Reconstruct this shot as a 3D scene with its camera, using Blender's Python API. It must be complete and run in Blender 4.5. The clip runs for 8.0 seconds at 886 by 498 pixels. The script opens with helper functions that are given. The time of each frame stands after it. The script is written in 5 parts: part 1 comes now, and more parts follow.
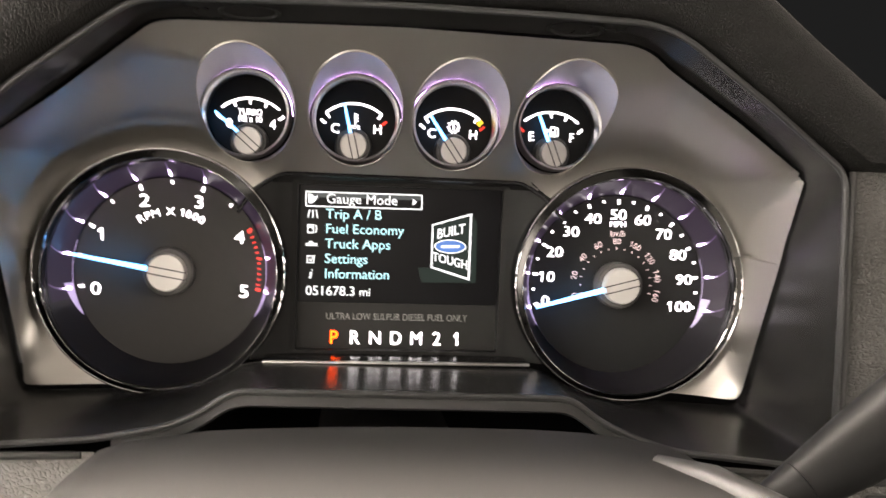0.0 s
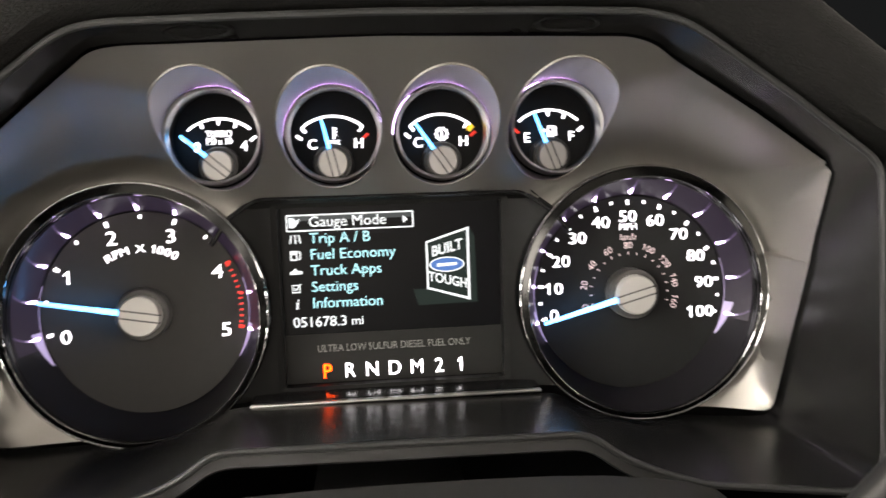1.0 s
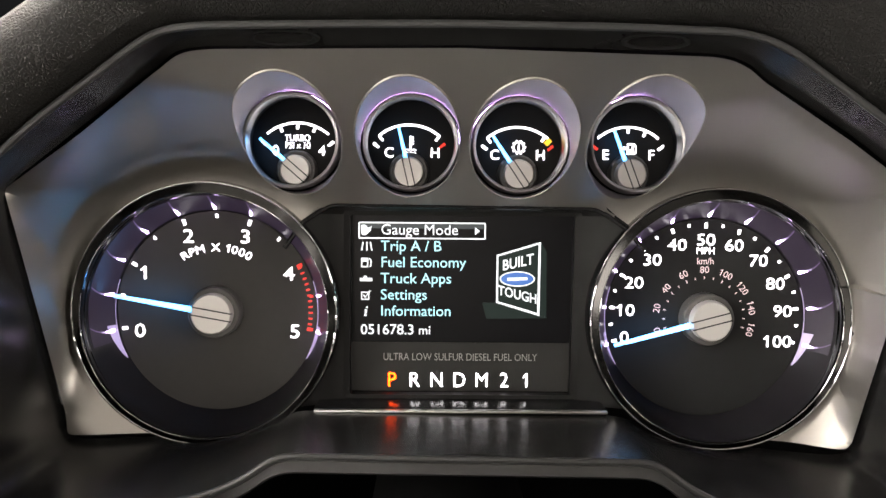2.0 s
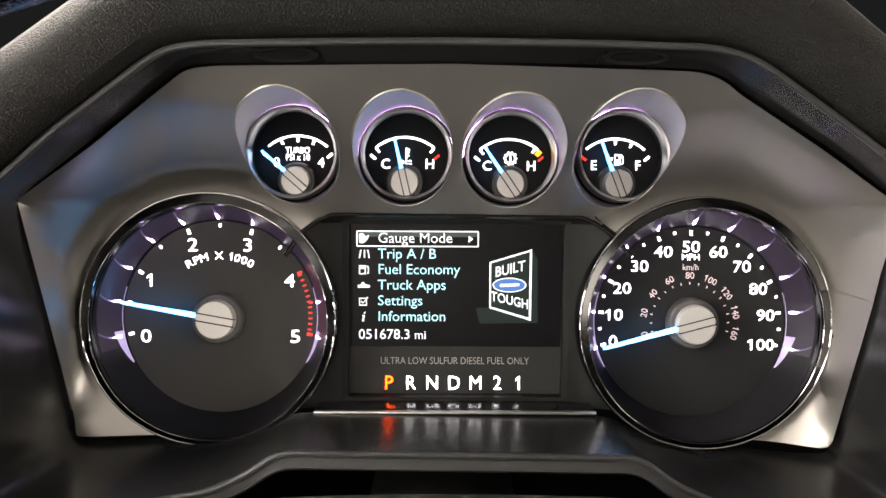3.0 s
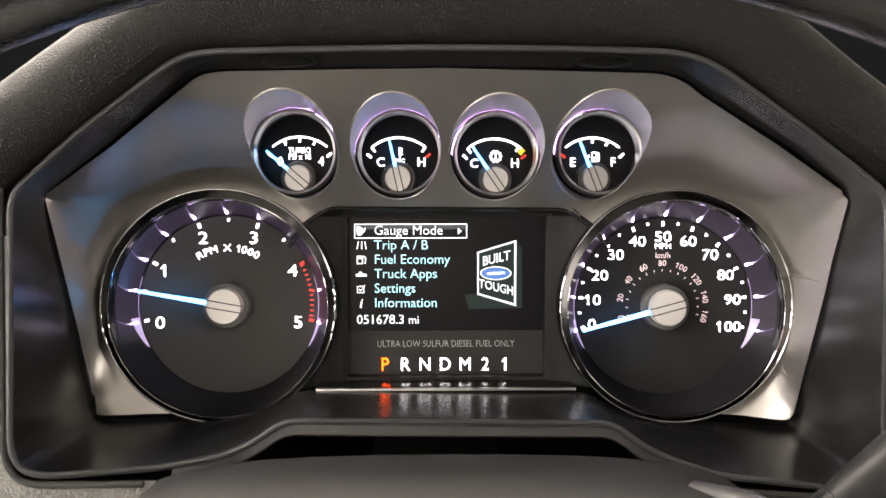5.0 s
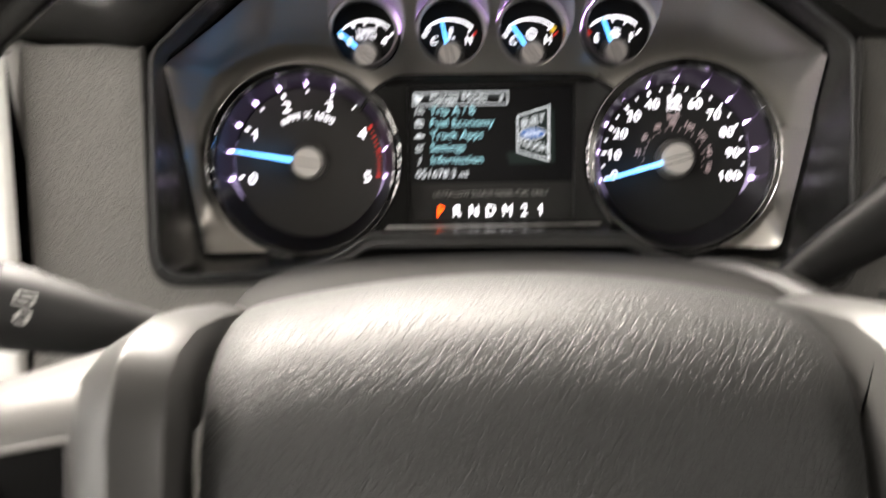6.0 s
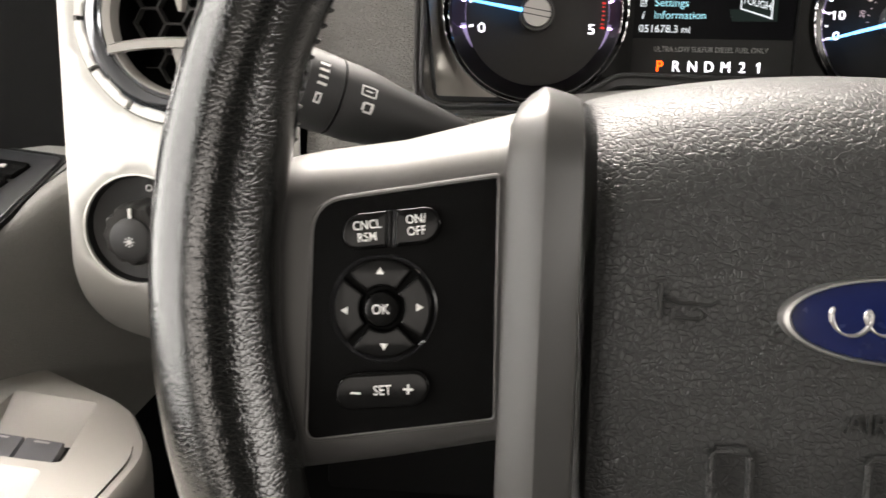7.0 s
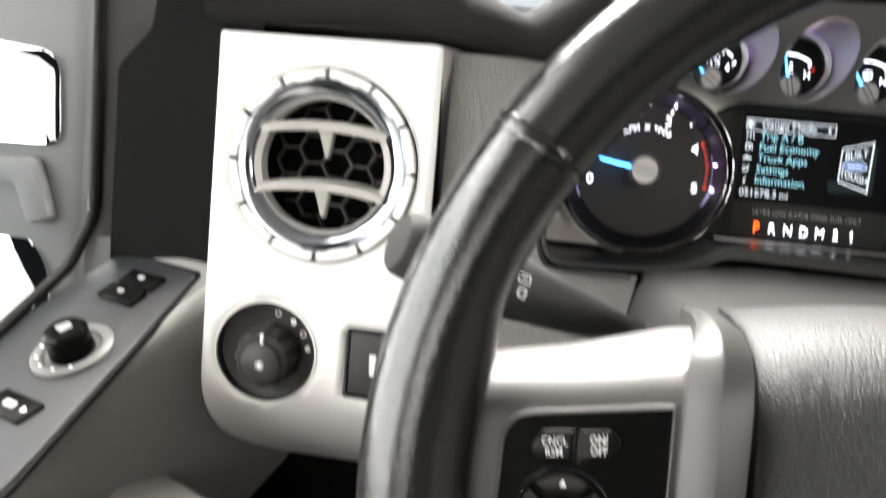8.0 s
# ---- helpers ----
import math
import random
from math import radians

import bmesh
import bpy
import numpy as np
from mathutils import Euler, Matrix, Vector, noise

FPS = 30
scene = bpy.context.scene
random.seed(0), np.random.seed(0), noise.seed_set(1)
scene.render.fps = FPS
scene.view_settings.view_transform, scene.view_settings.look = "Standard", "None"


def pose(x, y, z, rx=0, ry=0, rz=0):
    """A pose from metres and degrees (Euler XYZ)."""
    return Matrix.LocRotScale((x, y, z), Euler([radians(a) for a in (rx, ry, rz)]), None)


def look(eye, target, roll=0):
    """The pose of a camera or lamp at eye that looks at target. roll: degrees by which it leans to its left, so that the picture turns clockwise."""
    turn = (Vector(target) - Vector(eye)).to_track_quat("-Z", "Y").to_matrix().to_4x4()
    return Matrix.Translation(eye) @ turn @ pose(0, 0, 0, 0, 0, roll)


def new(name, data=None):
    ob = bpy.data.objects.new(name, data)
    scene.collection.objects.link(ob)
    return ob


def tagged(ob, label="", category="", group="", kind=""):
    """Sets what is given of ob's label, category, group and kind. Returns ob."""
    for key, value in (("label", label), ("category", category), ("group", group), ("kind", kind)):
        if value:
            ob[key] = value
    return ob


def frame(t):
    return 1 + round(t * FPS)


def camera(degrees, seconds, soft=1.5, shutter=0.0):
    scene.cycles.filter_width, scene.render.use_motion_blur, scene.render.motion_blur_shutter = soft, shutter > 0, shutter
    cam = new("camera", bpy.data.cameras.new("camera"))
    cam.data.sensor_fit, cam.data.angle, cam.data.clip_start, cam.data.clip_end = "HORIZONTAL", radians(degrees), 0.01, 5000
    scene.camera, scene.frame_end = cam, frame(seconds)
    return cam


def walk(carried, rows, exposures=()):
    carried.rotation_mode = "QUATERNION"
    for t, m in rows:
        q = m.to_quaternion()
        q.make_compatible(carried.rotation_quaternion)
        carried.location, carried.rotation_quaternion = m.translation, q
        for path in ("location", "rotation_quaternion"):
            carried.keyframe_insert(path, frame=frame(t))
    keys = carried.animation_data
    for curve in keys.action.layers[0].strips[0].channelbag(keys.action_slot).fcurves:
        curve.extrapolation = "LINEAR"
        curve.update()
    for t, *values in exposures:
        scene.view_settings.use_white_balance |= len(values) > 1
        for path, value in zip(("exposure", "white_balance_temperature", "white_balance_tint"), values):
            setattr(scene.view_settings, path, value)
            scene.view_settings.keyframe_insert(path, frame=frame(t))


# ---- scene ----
cam = camera(54.7, 8.0, soft=1.5, shutter=0.5)
# The cluster's own frame: x right, y into the dash, z up along the dial faces; TIP leans it back, and lifts it over the cab floor.
TIP = pose(0, 0, 0.75, -10)
ROWS = [
    (0, -0.01677, -0.41140, 0.02835, 87.284, -1.811, -5.691),
    (0.2, -0.00662, -0.41071, 0.03233, 86.688, 0.071, -2.732),
    (0.3, -0.00647, -0.40513, 0.03329, 86.085, 1.075, -1.847),
    (0.4, -0.01176, -0.40154, 0.03449, 86.554, 1.846, -2.204),
    (0.5, -0.01089, -0.39934, 0.03881, 87.523, 2.988, -2.754),
    (0.6, -0.00236, -0.39135, 0.04261, 88.061, 3.977, -3.933),
    (0.7, -0.00510, -0.38020, 0.04252, 88.314, 4.746, -5.831),
    (0.8, -0.00213, -0.38500, 0.04668, 87.231, 4.311, -6.235),
    (1, -0.00666, -0.37754, 0.04388, 85.922, 2.201, -5.225),
    (1.2, -0.00665, -0.38356, 0.04557, 86.109, 0.798, -3.656),
    (1.3, -0.00773, -0.38343, 0.04567, 86.645, 0.398, -3.247),
    (1.5, -0.00426, -0.38205, 0.04691, 86.920, 0.042, -1.978),
    (1.7, -0.00208, -0.37650, 0.04470, 87.021, -0.158, -1.154),
    (2, -0.00905, -0.37441, 0.04622, 86.448, -0.520, -0.676),
    (3.3, -0.00596, -0.39339, 0.04374, 87.534, -0.285, -0.616),
    (3.5, -0.00716, -0.39532, 0.04569, 87.300, -0.308, -0.627),
    (4, -0.00556, -0.40010, 0.04476, 87.452, -0.376, -0.664),
    (4.2, -0.00522, -0.40103, 0.04213, 87.848, -0.415, -0.735),
    (5.3, -0.00303, -0.44059, 0.03244, 88.140, 0.453, -0.955),
    (5.5, -0.00477, -0.45963, 0.03021, 87.225, 0.643, -1.071),
    (5.7, -0.00995, -0.48414, 0.01319, 86.936, 0.914, -0.729),
    (5.8, -0.01413, -0.49131, 0.00438, 86.807, 0.863, -0.745),
    (6, -0.02291, -0.50738, -0.01172, 84.855, 0.977, 0.192),
    (6.2, -0.04781, -0.52621, -0.02558, 82.579, 0.880, 0.989),
    (6.3, -0.06088, -0.53290, -0.03400, 81.650, 0.592, 1.607),
    (6.5, -0.08271, -0.54391, -0.04601, 80.372, -0.012, 2.882),
    (7, -0.10543, -0.54998, -0.04813, 79.016, -1.259, 5.695),
    (7.3, -0.11615, -0.55695, -0.04439, 79.315, -2.176, 6.713),
    (7.5, -0.12728, -0.56647, -0.03551, 79.846, -3.003, 7.290),
    (7.8, -0.14655, -0.57529, -0.00917, 80.199, -4.721, 8.078),
    (8, -0.15692, -0.57982, 0.00342, 82.594, -5.430, 7.925),
]
walk(cam, [(t, TIP @ pose(x, y, z, rx, ry, rz)) for t, x, y, z, rx, ry, rz in ROWS], [(0.0, 0.78, 7100, 13), (0.4, 0.62, 7100, 11), (0.8, 0.60, 7100, 11), (1.0, 0.45, 6850, 10), (1.5, 0.64, 6950, 10), (2.0, 0.56, 6800, 11), (3.5, 0.70, 6850, 11), (5.3, 0.74, 6900, 12), (6.0, 0.02, 6700, 10), (6.5, -0.24, 6700, 10), (7.0, -0.12, 6600, 10), (7.5, 0.20, 6500, 9), (8.0, 0.24, 6250, 8)])

# ---- world and lights ----
world = bpy.data.worlds.new("hall")
scene.world = world
world.use_nodes = True
world.node_tree.nodes["Background"].inputs["Color"].default_value = (0.9, 0.95, 1.0, 1)
world.node_tree.nodes["Background"].inputs["Strength"].default_value = 0.008
scene.view_settings.exposure = 0.0


def area_light(name, eye, target, sx, sy, watts, colour=(1, 0.97, 0.93)):
    data = bpy.data.lights.new(name, "AREA")
    data.shape, data.size, data.size_y, data.energy, data.color = "RECTANGLE", sx, sy, watts, colour
    ob = new(name, data)
    ob.matrix_world = look(eye, target)
    return ob


# unseen soft lamps for light through the driver's door and the windshield
area_light("side_window_light", (-0.84, -0.34, 1.38), (0.0, -0.26, 0.78), 0.80, 0.42, 5.0, (1, 0.95, 0.89))
area_light("windshield_light", (-0.30, 0.44, 1.58), (-0.06, -0.35, 0.70), 0.9, 0.45, 104.0, (1, 0.93, 0.86))
# Added fill lamp behind the seats; no source is visible there.
area_light("rear_fill_light", (-0.30, -1.84, 1.08), (-0.05, 0.0, 0.75), 0.8, 0.40, 5.0, (1, 0.93, 0.86))

area_light("passenger_window_light", (1.42, -0.62, 1.10), (0.0, -0.30, 0.72), 1.5, 0.40, 15.0, (1, 0.95, 0.90))

# ---- materials ----


def mat(name, colour, rough=0.5, metal=0.0, grain=0.0, grain_size=0.001, bump=0.0, bump_size=0.001, kind="noise", emit=None, strength=0.0, spec=0.5, coat=0.0, tone=0.25, wear=0.0):
    """A procedural surface: grain varies its tone, a slow stain its gloss, bump its relief (sizes in metres)."""
    m = bpy.data.materials.new(name)
    m.use_nodes = True
    nt = m.node_tree
    b = nt.nodes["Principled BSDF"]
    b.inputs["Base Color"].default_value = (*colour, 1)
    b.inputs["Roughness"].default_value = rough
    b.inputs["Metallic"].default_value = metal
    b.inputs["Specular IOR Level"].default_value = spec
    b.inputs["Coat Weight"].default_value = coat
    if emit:
        b.inputs["Emission Color"].default_value = (*emit, 1)
        b.inputs["Emission Strength"].default_value = strength
    if not (grain or bump or wear):
        return m
    co = nt.nodes.new("ShaderNodeTexCoord")
    if grain:
        fine = nt.nodes.new("ShaderNodeTexNoise")
        fine.inputs["Scale"].default_value = 1 / grain_size
        fine.inputs["Detail"].default_value = 3
        nt.links.new(co.outputs["Object"], fine.inputs["Vector"])
        slow = nt.nodes.new("ShaderNodeTexNoise")
        slow.inputs["Scale"].default_value = 18
        slow.inputs["Detail"].default_value = 4
        nt.links.new(co.outputs["Object"], slow.inputs["Vector"])
        both = nt.nodes.new("ShaderNodeMath")
        both.operation = "MULTIPLY_ADD"
        both.inputs[1].default_value = 0.6
        nt.links.new(fine.outputs["Fac"], both.inputs[0])
        half = nt.nodes.new("ShaderNodeMath")
        half.operation = "MULTIPLY"
        half.inputs[1].default_value = 0.4
        nt.links.new(slow.outputs["Fac"], half.inputs[0])
        nt.links.new(half.outputs[0], both.inputs[2])
        mix = nt.nodes.new("ShaderNodeMix")
        mix.data_type = "RGBA"
        mix.inputs["A"].default_value = (*[c * (1 - grain) for c in colour], 1)
        mix.inputs["B"].default_value = (*[min(1, c * (1 + grain)) for c in colour], 1)
        nt.links.new(both.outputs[0], mix.inputs["Factor"])
        nt.links.new(mix.outputs["Result"], b.inputs["Base Color"])
        ramp = nt.nodes.new("ShaderNodeMapRange")
        ramp.inputs["To Min"].default_value = max(0.02, rough - tone * 0.4)
        ramp.inputs["To Max"].default_value = min(1, rough + tone * 0.4)
        nt.links.new(both.outputs[0], ramp.inputs["Value"])
        nt.links.new(ramp.outputs["Result"], b.inputs["Roughness"])
    if bump:
        if kind in ("leather", "hide"):
            t = nt.nodes.new("ShaderNodeTexVoronoi")
            t.feature = "DISTANCE_TO_EDGE"
            t.inputs["Scale"].default_value = 1 / bump_size
            warp = nt.nodes.new("ShaderNodeTexNoise")
            warp.inputs["Scale"].default_value = 0.6 / bump_size
            add = nt.nodes.new("ShaderNodeMixRGB")
            add.blend_type = "LINEAR_LIGHT"
            add.inputs[0].default_value = bump_size * 0.6
            nt.links.new(co.outputs["Object"], warp.inputs["Vector"])
            nt.links.new(co.outputs["Object"], add.inputs[1])
            nt.links.new(warp.outputs["Color"], add.inputs[2])
            nt.links.new(add.outputs[0], t.inputs["Vector"])
            flat = nt.nodes.new("ShaderNodeMapRange")
            flat.inputs["From Max"].default_value = 0.16 if kind == "hide" else 0.22
            nt.links.new(t.outputs["Distance"], flat.inputs["Value"])
            height = flat.outputs["Result"]
        else:
            t = nt.nodes.new("ShaderNodeTexNoise")
            t.inputs["Scale"].default_value = 1 / bump_size
            t.inputs["Detail"].default_value = 2
            nt.links.new(co.outputs["Object"], t.inputs["Vector"])
            height = t.outputs["Fac"]
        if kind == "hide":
            # the grooves are darkened in the colour, for shade in the creases
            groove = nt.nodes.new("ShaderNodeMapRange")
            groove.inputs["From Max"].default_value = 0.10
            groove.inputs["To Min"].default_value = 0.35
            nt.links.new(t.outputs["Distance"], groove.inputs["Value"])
            crease_shade = nt.nodes.new("ShaderNodeVectorMath")
            crease_shade.operation = "SCALE"
            nt.links.new(mix.outputs["Result"], crease_shade.inputs["Vector"])
            nt.links.new(groove.outputs["Result"], crease_shade.inputs["Scale"])
            nt.links.new(crease_shade.outputs["Vector"], b.inputs["Base Color"])
        bn = nt.nodes.new("ShaderNodeBump")
        bn.inputs["Strength"].default_value = 1.0
        bn.inputs["Distance"].default_value = bump
        nt.links.new(height, bn.inputs["Height"])
        nt.links.new(bn.outputs["Normal"], b.inputs["Normal"])
        if coat:
            nt.links.new(bn.outputs["Normal"], b.inputs["Coat Normal"])
    return m


SATIN = mat("satin_metal_paint", (0.46, 0.44, 0.405), 0.42, 0.94, 0.08, 0.0006, 0.00002, 0.0005)
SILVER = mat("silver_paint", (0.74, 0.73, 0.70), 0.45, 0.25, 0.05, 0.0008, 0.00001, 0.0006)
CHROME = mat("chrome", (0.75, 0.75, 0.76), 0.08, 1.0, 0.04, 0.004)
VENT_CHROME = mat("bright_vent_chrome", (0.44, 0.46, 0.50), 0.12, 1.0)
DARK_CHROME = mat("dark_chrome", (0.07, 0.07, 0.07), 0.13, 1.0)
GLOSS = mat("gloss_black_plastic", (0.012, 0.012, 0.013), 0.22, 0, 0.2, 0.003)
LINER = mat("black_liner_plastic", (0.012, 0.0117, 0.0114), 0.26, 0, 0.15, 0.004, spec=0.21, tone=0.05)
BLACK = mat("matt_black_plastic", (0.02, 0.02, 0.02), 0.55, 0, 0.25, 0.002, 0.00003, 0.0006)
LIP = mat("dark_grey_lip_plastic", (0.030, 0.0295, 0.029), 0.5, 0, 0.15, 0.003, spec=0.35)
HANDLE = mat("satin_black_lever", (0.009, 0.009, 0.0088), 0.45, 0, 0.15, 0.003, spec=0.14, tone=0.08)
RUBBER = mat("black_seal_rubber", (0.008, 0.008, 0.008), 0.75, 0, 0.2, 0.004, spec=0.15)
PAD = mat("pebbled_black_vinyl", (0.0100, 0.0095, 0.0088), 0.74, 0, 0.2, 0.002, 0.00016, 0.0014, "leather", spec=0.12)
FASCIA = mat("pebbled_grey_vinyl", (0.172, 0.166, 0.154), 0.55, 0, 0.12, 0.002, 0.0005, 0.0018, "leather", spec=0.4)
# Darker copy of the grey vinyl, shade put into the colour of the right side.
SHADED_FASCIA = mat("pebbled_grey_vinyl_shaded", (0.085, 0.081, 0.075), 0.55, 0, 0.12, 0.002, 0.0005, 0.0018, "leather", spec=0.3)
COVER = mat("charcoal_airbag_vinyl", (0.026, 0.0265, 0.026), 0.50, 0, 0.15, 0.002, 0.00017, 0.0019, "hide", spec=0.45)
EMBOSS = mat("smooth_charcoal_vinyl", (0.022, 0.0225, 0.022), 0.32, 0, 0.1, 0.004)
COLUMN = mat("charcoal_column_plastic", (0.034, 0.0332, 0.032), 0.68, 0, 0.2, 0.0015, 0.00003, 0.0007, spec=0.10)
SPOKE = mat("grey_spoke_paint", (0.108, 0.104, 0.101), 0.48, 0.45, 0.1, 0.0008, 0.00002, 0.0006)
LEATHER = mat("black_wheel_leather", (0.009, 0.009, 0.0085), 0.15, 0, 0.25, 0.002, 0.00003, 0.0016, "leather", tone=0.05, spec=0.8)
BUTTON = mat("black_button_plastic", (0.004, 0.004, 0.004), 0.16, 0, 0.1, 0.003, tone=0.05, spec=0.12)
FACE = mat("dial_face_black", (0.018, 0.018, 0.018), 0.6, 0, 0.2, 0.004, spec=0.2)
# Lighter dial face, reflection on the tachometer's lens put into its colour.
FACE_GREY = mat("dial_face_lens_sheen", (0.062, 0.060, 0.057), 0.6, 0, 0.15, 0.004, spec=0.25)
CONE = mat("smoked_chapter_ring", (0.013, 0.012, 0.014), 0.30)
CENTRE = mat("dull_black_panel", (0.010, 0.0098, 0.0095), 0.5, 0, 0.2, 0.003, spec=0.18)
HUB = mat("grey_needle_base_plastic", (0.085, 0.082, 0.078), 0.45, 0, 0.12, 0.002)
STRIP = mat("dark_shift_strip", (0.026, 0.0255, 0.0245), 0.5, 0, 0.15, 0.004, spec=0.2)
CAP = mat("brushed_needle_cap", (0.72, 0.70, 0.67), 0.42, 0.5, 0.1, 0.0006)
TUBE = mat("satin_gauge_tube", (0.44, 0.40, 0.45), 0.38, 0.7, 0.06, 0.002)
WHITE = mat("lit_white_mark", (0.8, 0.8, 0.8), 0.5, emit=(0.95, 0.93, 1.0), strength=3.0)
VIOLET = mat("lit_violet_guide", (0.8, 0.8, 0.8), 0.5, emit=(0.72, 0.50, 1.0), strength=10.0)
PINK = mat("lit_dim_rose_mark", (0.6, 0.5, 0.5), 0.5, emit=(0.75, 0.55, 0.58), strength=0.7)
RED = mat("lit_red_mark", (0.5, 0.02, 0.02), 0.5, emit=(1.0, 0.05, 0.03), strength=0.8)
YELLOW = mat("lit_yellow_mark", (0.6, 0.4, 0.02), 0.5, emit=(1.0, 0.65, 0.05), strength=0.9)
AMBER = mat("lit_amber_letter", (0.6, 0.3, 0.02), 0.5, emit=(1.0, 0.046, 0.001), strength=8.0)
NEEDLE = mat("lit_ice_blue_needle", (0.6, 0.8, 0.9), 0.4, emit=(0.09, 0.42, 1.0), strength=4.5)
# Near-black colour stands in for shade in gaps, depths and lower panels.
VOID = mat("near_black_shade_fill", (0.004, 0.004, 0.004), 0.85, 0, 0.3, 0.004, spec=0.1)
MESH = mat("grey_mesh_plastic", (0.08, 0.078, 0.075), 0.5, 0, 0.1, 0.002)
GRIP = mat("charcoal_grip_plastic", (0.058, 0.0567, 0.0545), 0.42, 0.2, 0.1, 0.0008, 0.00002, 0.0006)
# Unseen emitter added behind the rings to tint the gauge tubes lilac.
GLOW = mat("hidden_lilac_glow", (0.6, 0.6, 0.7), 0.5, emit=(0.64, 0.38, 0.90), strength=22.0)
# Faint glow put on the chapter ring for the violet light it reflects.
HAZE = mat("violet_reflection_haze", (0.013, 0.012, 0.014), 0.28, emit=(0.60, 0.40, 0.78), strength=0.028)
# Emission for the streaks that the light guides mirror on the ring.
FAN = mat("dim_violet_reflection_glow", (0.05, 0.04, 0.06), 0.35, emit=(0.58, 0.38, 0.88), strength=0.16)
RAMP = mat("lilac_ramp_and_streak_glow", (0.3, 0.28, 0.33), 0.4, emit=(0.62, 0.48, 0.92), strength=0.42)
# Darker copy of the silver paint, with the bevel's shade in its colour.
SIDE = mat("shaded_silver_paint", (0.42, 0.41, 0.39), 0.45, 0.3, 0.05, 0.0008)
RING = mat("satin_nickel_ring", (0.58, 0.57, 0.56), 0.33, 0.95)
PANEL = mat("control_panel_black", (0.003, 0.003, 0.003), 0.45, 0, 0.2, 0.002, spec=0.05)
SWITCH = mat("blue_black_switch_plate", (0.0085, 0.009, 0.0108), 0.40, 0, 0.12, 0.0015, spec=0.55)
SWITCH_TOP = mat("lilac_grey_switch_plastic", (0.10, 0.10, 0.108), 0.28)
PALE_GLOW = mat("pale_glow_backdrop", (0.7, 0.7, 0.7), 0.8, emit=(0.95, 0.98, 1.0), strength=0.7)
DIM_PANEL = mat("dim_glow_panel", (0.8, 0.8, 0.8), 0.8, emit=(1.0, 0.97, 0.93), strength=1.2)
BRIGHT_PANEL = mat("bright_glow_panel", (0.8, 0.8, 0.8), 0.8, emit=(1.0, 0.97, 0.93), strength=6.5)
TRIM = mat("smooth_grey_trim", (0.040, 0.039, 0.038), 0.38, 0, 0.1, 0.004, spec=0.4)
SCREEN = mat("display_glass_black", (0.003, 0.003, 0.004), 0.35, 0, 0.1, 0.01, spec=0.12)
LCD_WHITE = mat("display_white", (0.1, 0.1, 0.1), 0.3, emit=(0.9, 0.95, 1.0), strength=1.1)
LCD_CYAN = mat("display_ice_blue", (0.1, 0.1, 0.1), 0.3, emit=(0.40, 0.88, 1.0), strength=1.2)
LCD_GREY = mat("display_grey", (0.02, 0.02, 0.02), 0.3, emit=(0.4, 0.46, 0.48), strength=0.12, spec=0.1)
LCD_BLUE = mat("display_blue", (0.02, 0.04, 0.1), 0.3, emit=(0.05, 0.16, 0.5), strength=0.8)
LCD_DIM = mat("display_dim_green", (0.003, 0.003, 0.003), 0.35, emit=(0.05, 0.08, 0.07), strength=0.25, spec=0.1)
PRINT = mat("printed_grey", (0.35, 0.34, 0.33), 0.5)
PRINT_WHITE = mat("printed_white", (0.8, 0.79, 0.77), 0.5)
BLUE = mat("badge_blue_enamel", (0.003, 0.007, 0.048), 0.25, 0, 0.1, 0.003, coat=0.3)
BONE = mat("stone_grey_plastic", (0.34, 0.325, 0.30), 0.45, 0, 0.06, 0.0015, 0.00003, 0.0007)
# Paler copy of the door vinyl, light on the ledge put into its colour.
LEDGE_VINYL = mat("brightened_ledge_vinyl", (0.22, 0.215, 0.205), 0.5, 0, 0.15, 0.002, 0.0001, 0.0016, "leather")
DOOR = mat("charcoal_door_vinyl", (0.125, 0.121, 0.115), 0.5, 0, 0.15, 0.002, 0.0001, 0.0016, "leather")
CARPET = mat("dark_carpet", (0.03, 0.03, 0.03), 0.95, 0, 0.5, 0.004, 0.001, 0.002)
LINING = mat("grey_headliner", (0.35, 0.34, 0.32), 0.9, 0, 0.1, 0.003, 0.0002, 0.002)
MIRROR = mat("mirror_glass", (0.9, 0.9, 0.9), 0.02, 1.0)
HOUSING = mat("grey_mirror_housing", (0.13, 0.134, 0.134), 0.5, 0, 0.1, 0.003, 0.00005, 0.001)
GLASS = mat("clear_glass", (1, 1, 1), 0.0)
GLASS.node_tree.nodes["Principled BSDF"].inputs["Transmission Weight"].default_value = 1.0
GLASS.node_tree.nodes["Principled BSDF"].inputs["IOR"].default_value = 1.02

# ---- mesh helpers ----
from mathutils.geometry import delaunay_2d_cdt
from mathutils.kdtree import KDTree


def thing(name, label, category, m=None, group="", kind=""):
    ob = new(name)
    ob.matrix_world = TIP if m is None else m
    return tagged(ob, label, category, group, kind)


def finish(bm, smooth=True):
    bmesh.ops.remove_doubles(bm, verts=bm.verts, dist=1e-6)
    bmesh.ops.recalc_face_normals(bm, faces=bm.faces)
    for f in bm.faces:
        f.smooth = smooth
    me = bpy.data.meshes.new("m")
    bm.to_mesh(me)
    bm.free()
    if smooth:
        me.set_sharp_from_angle(angle=radians(38))
    return me


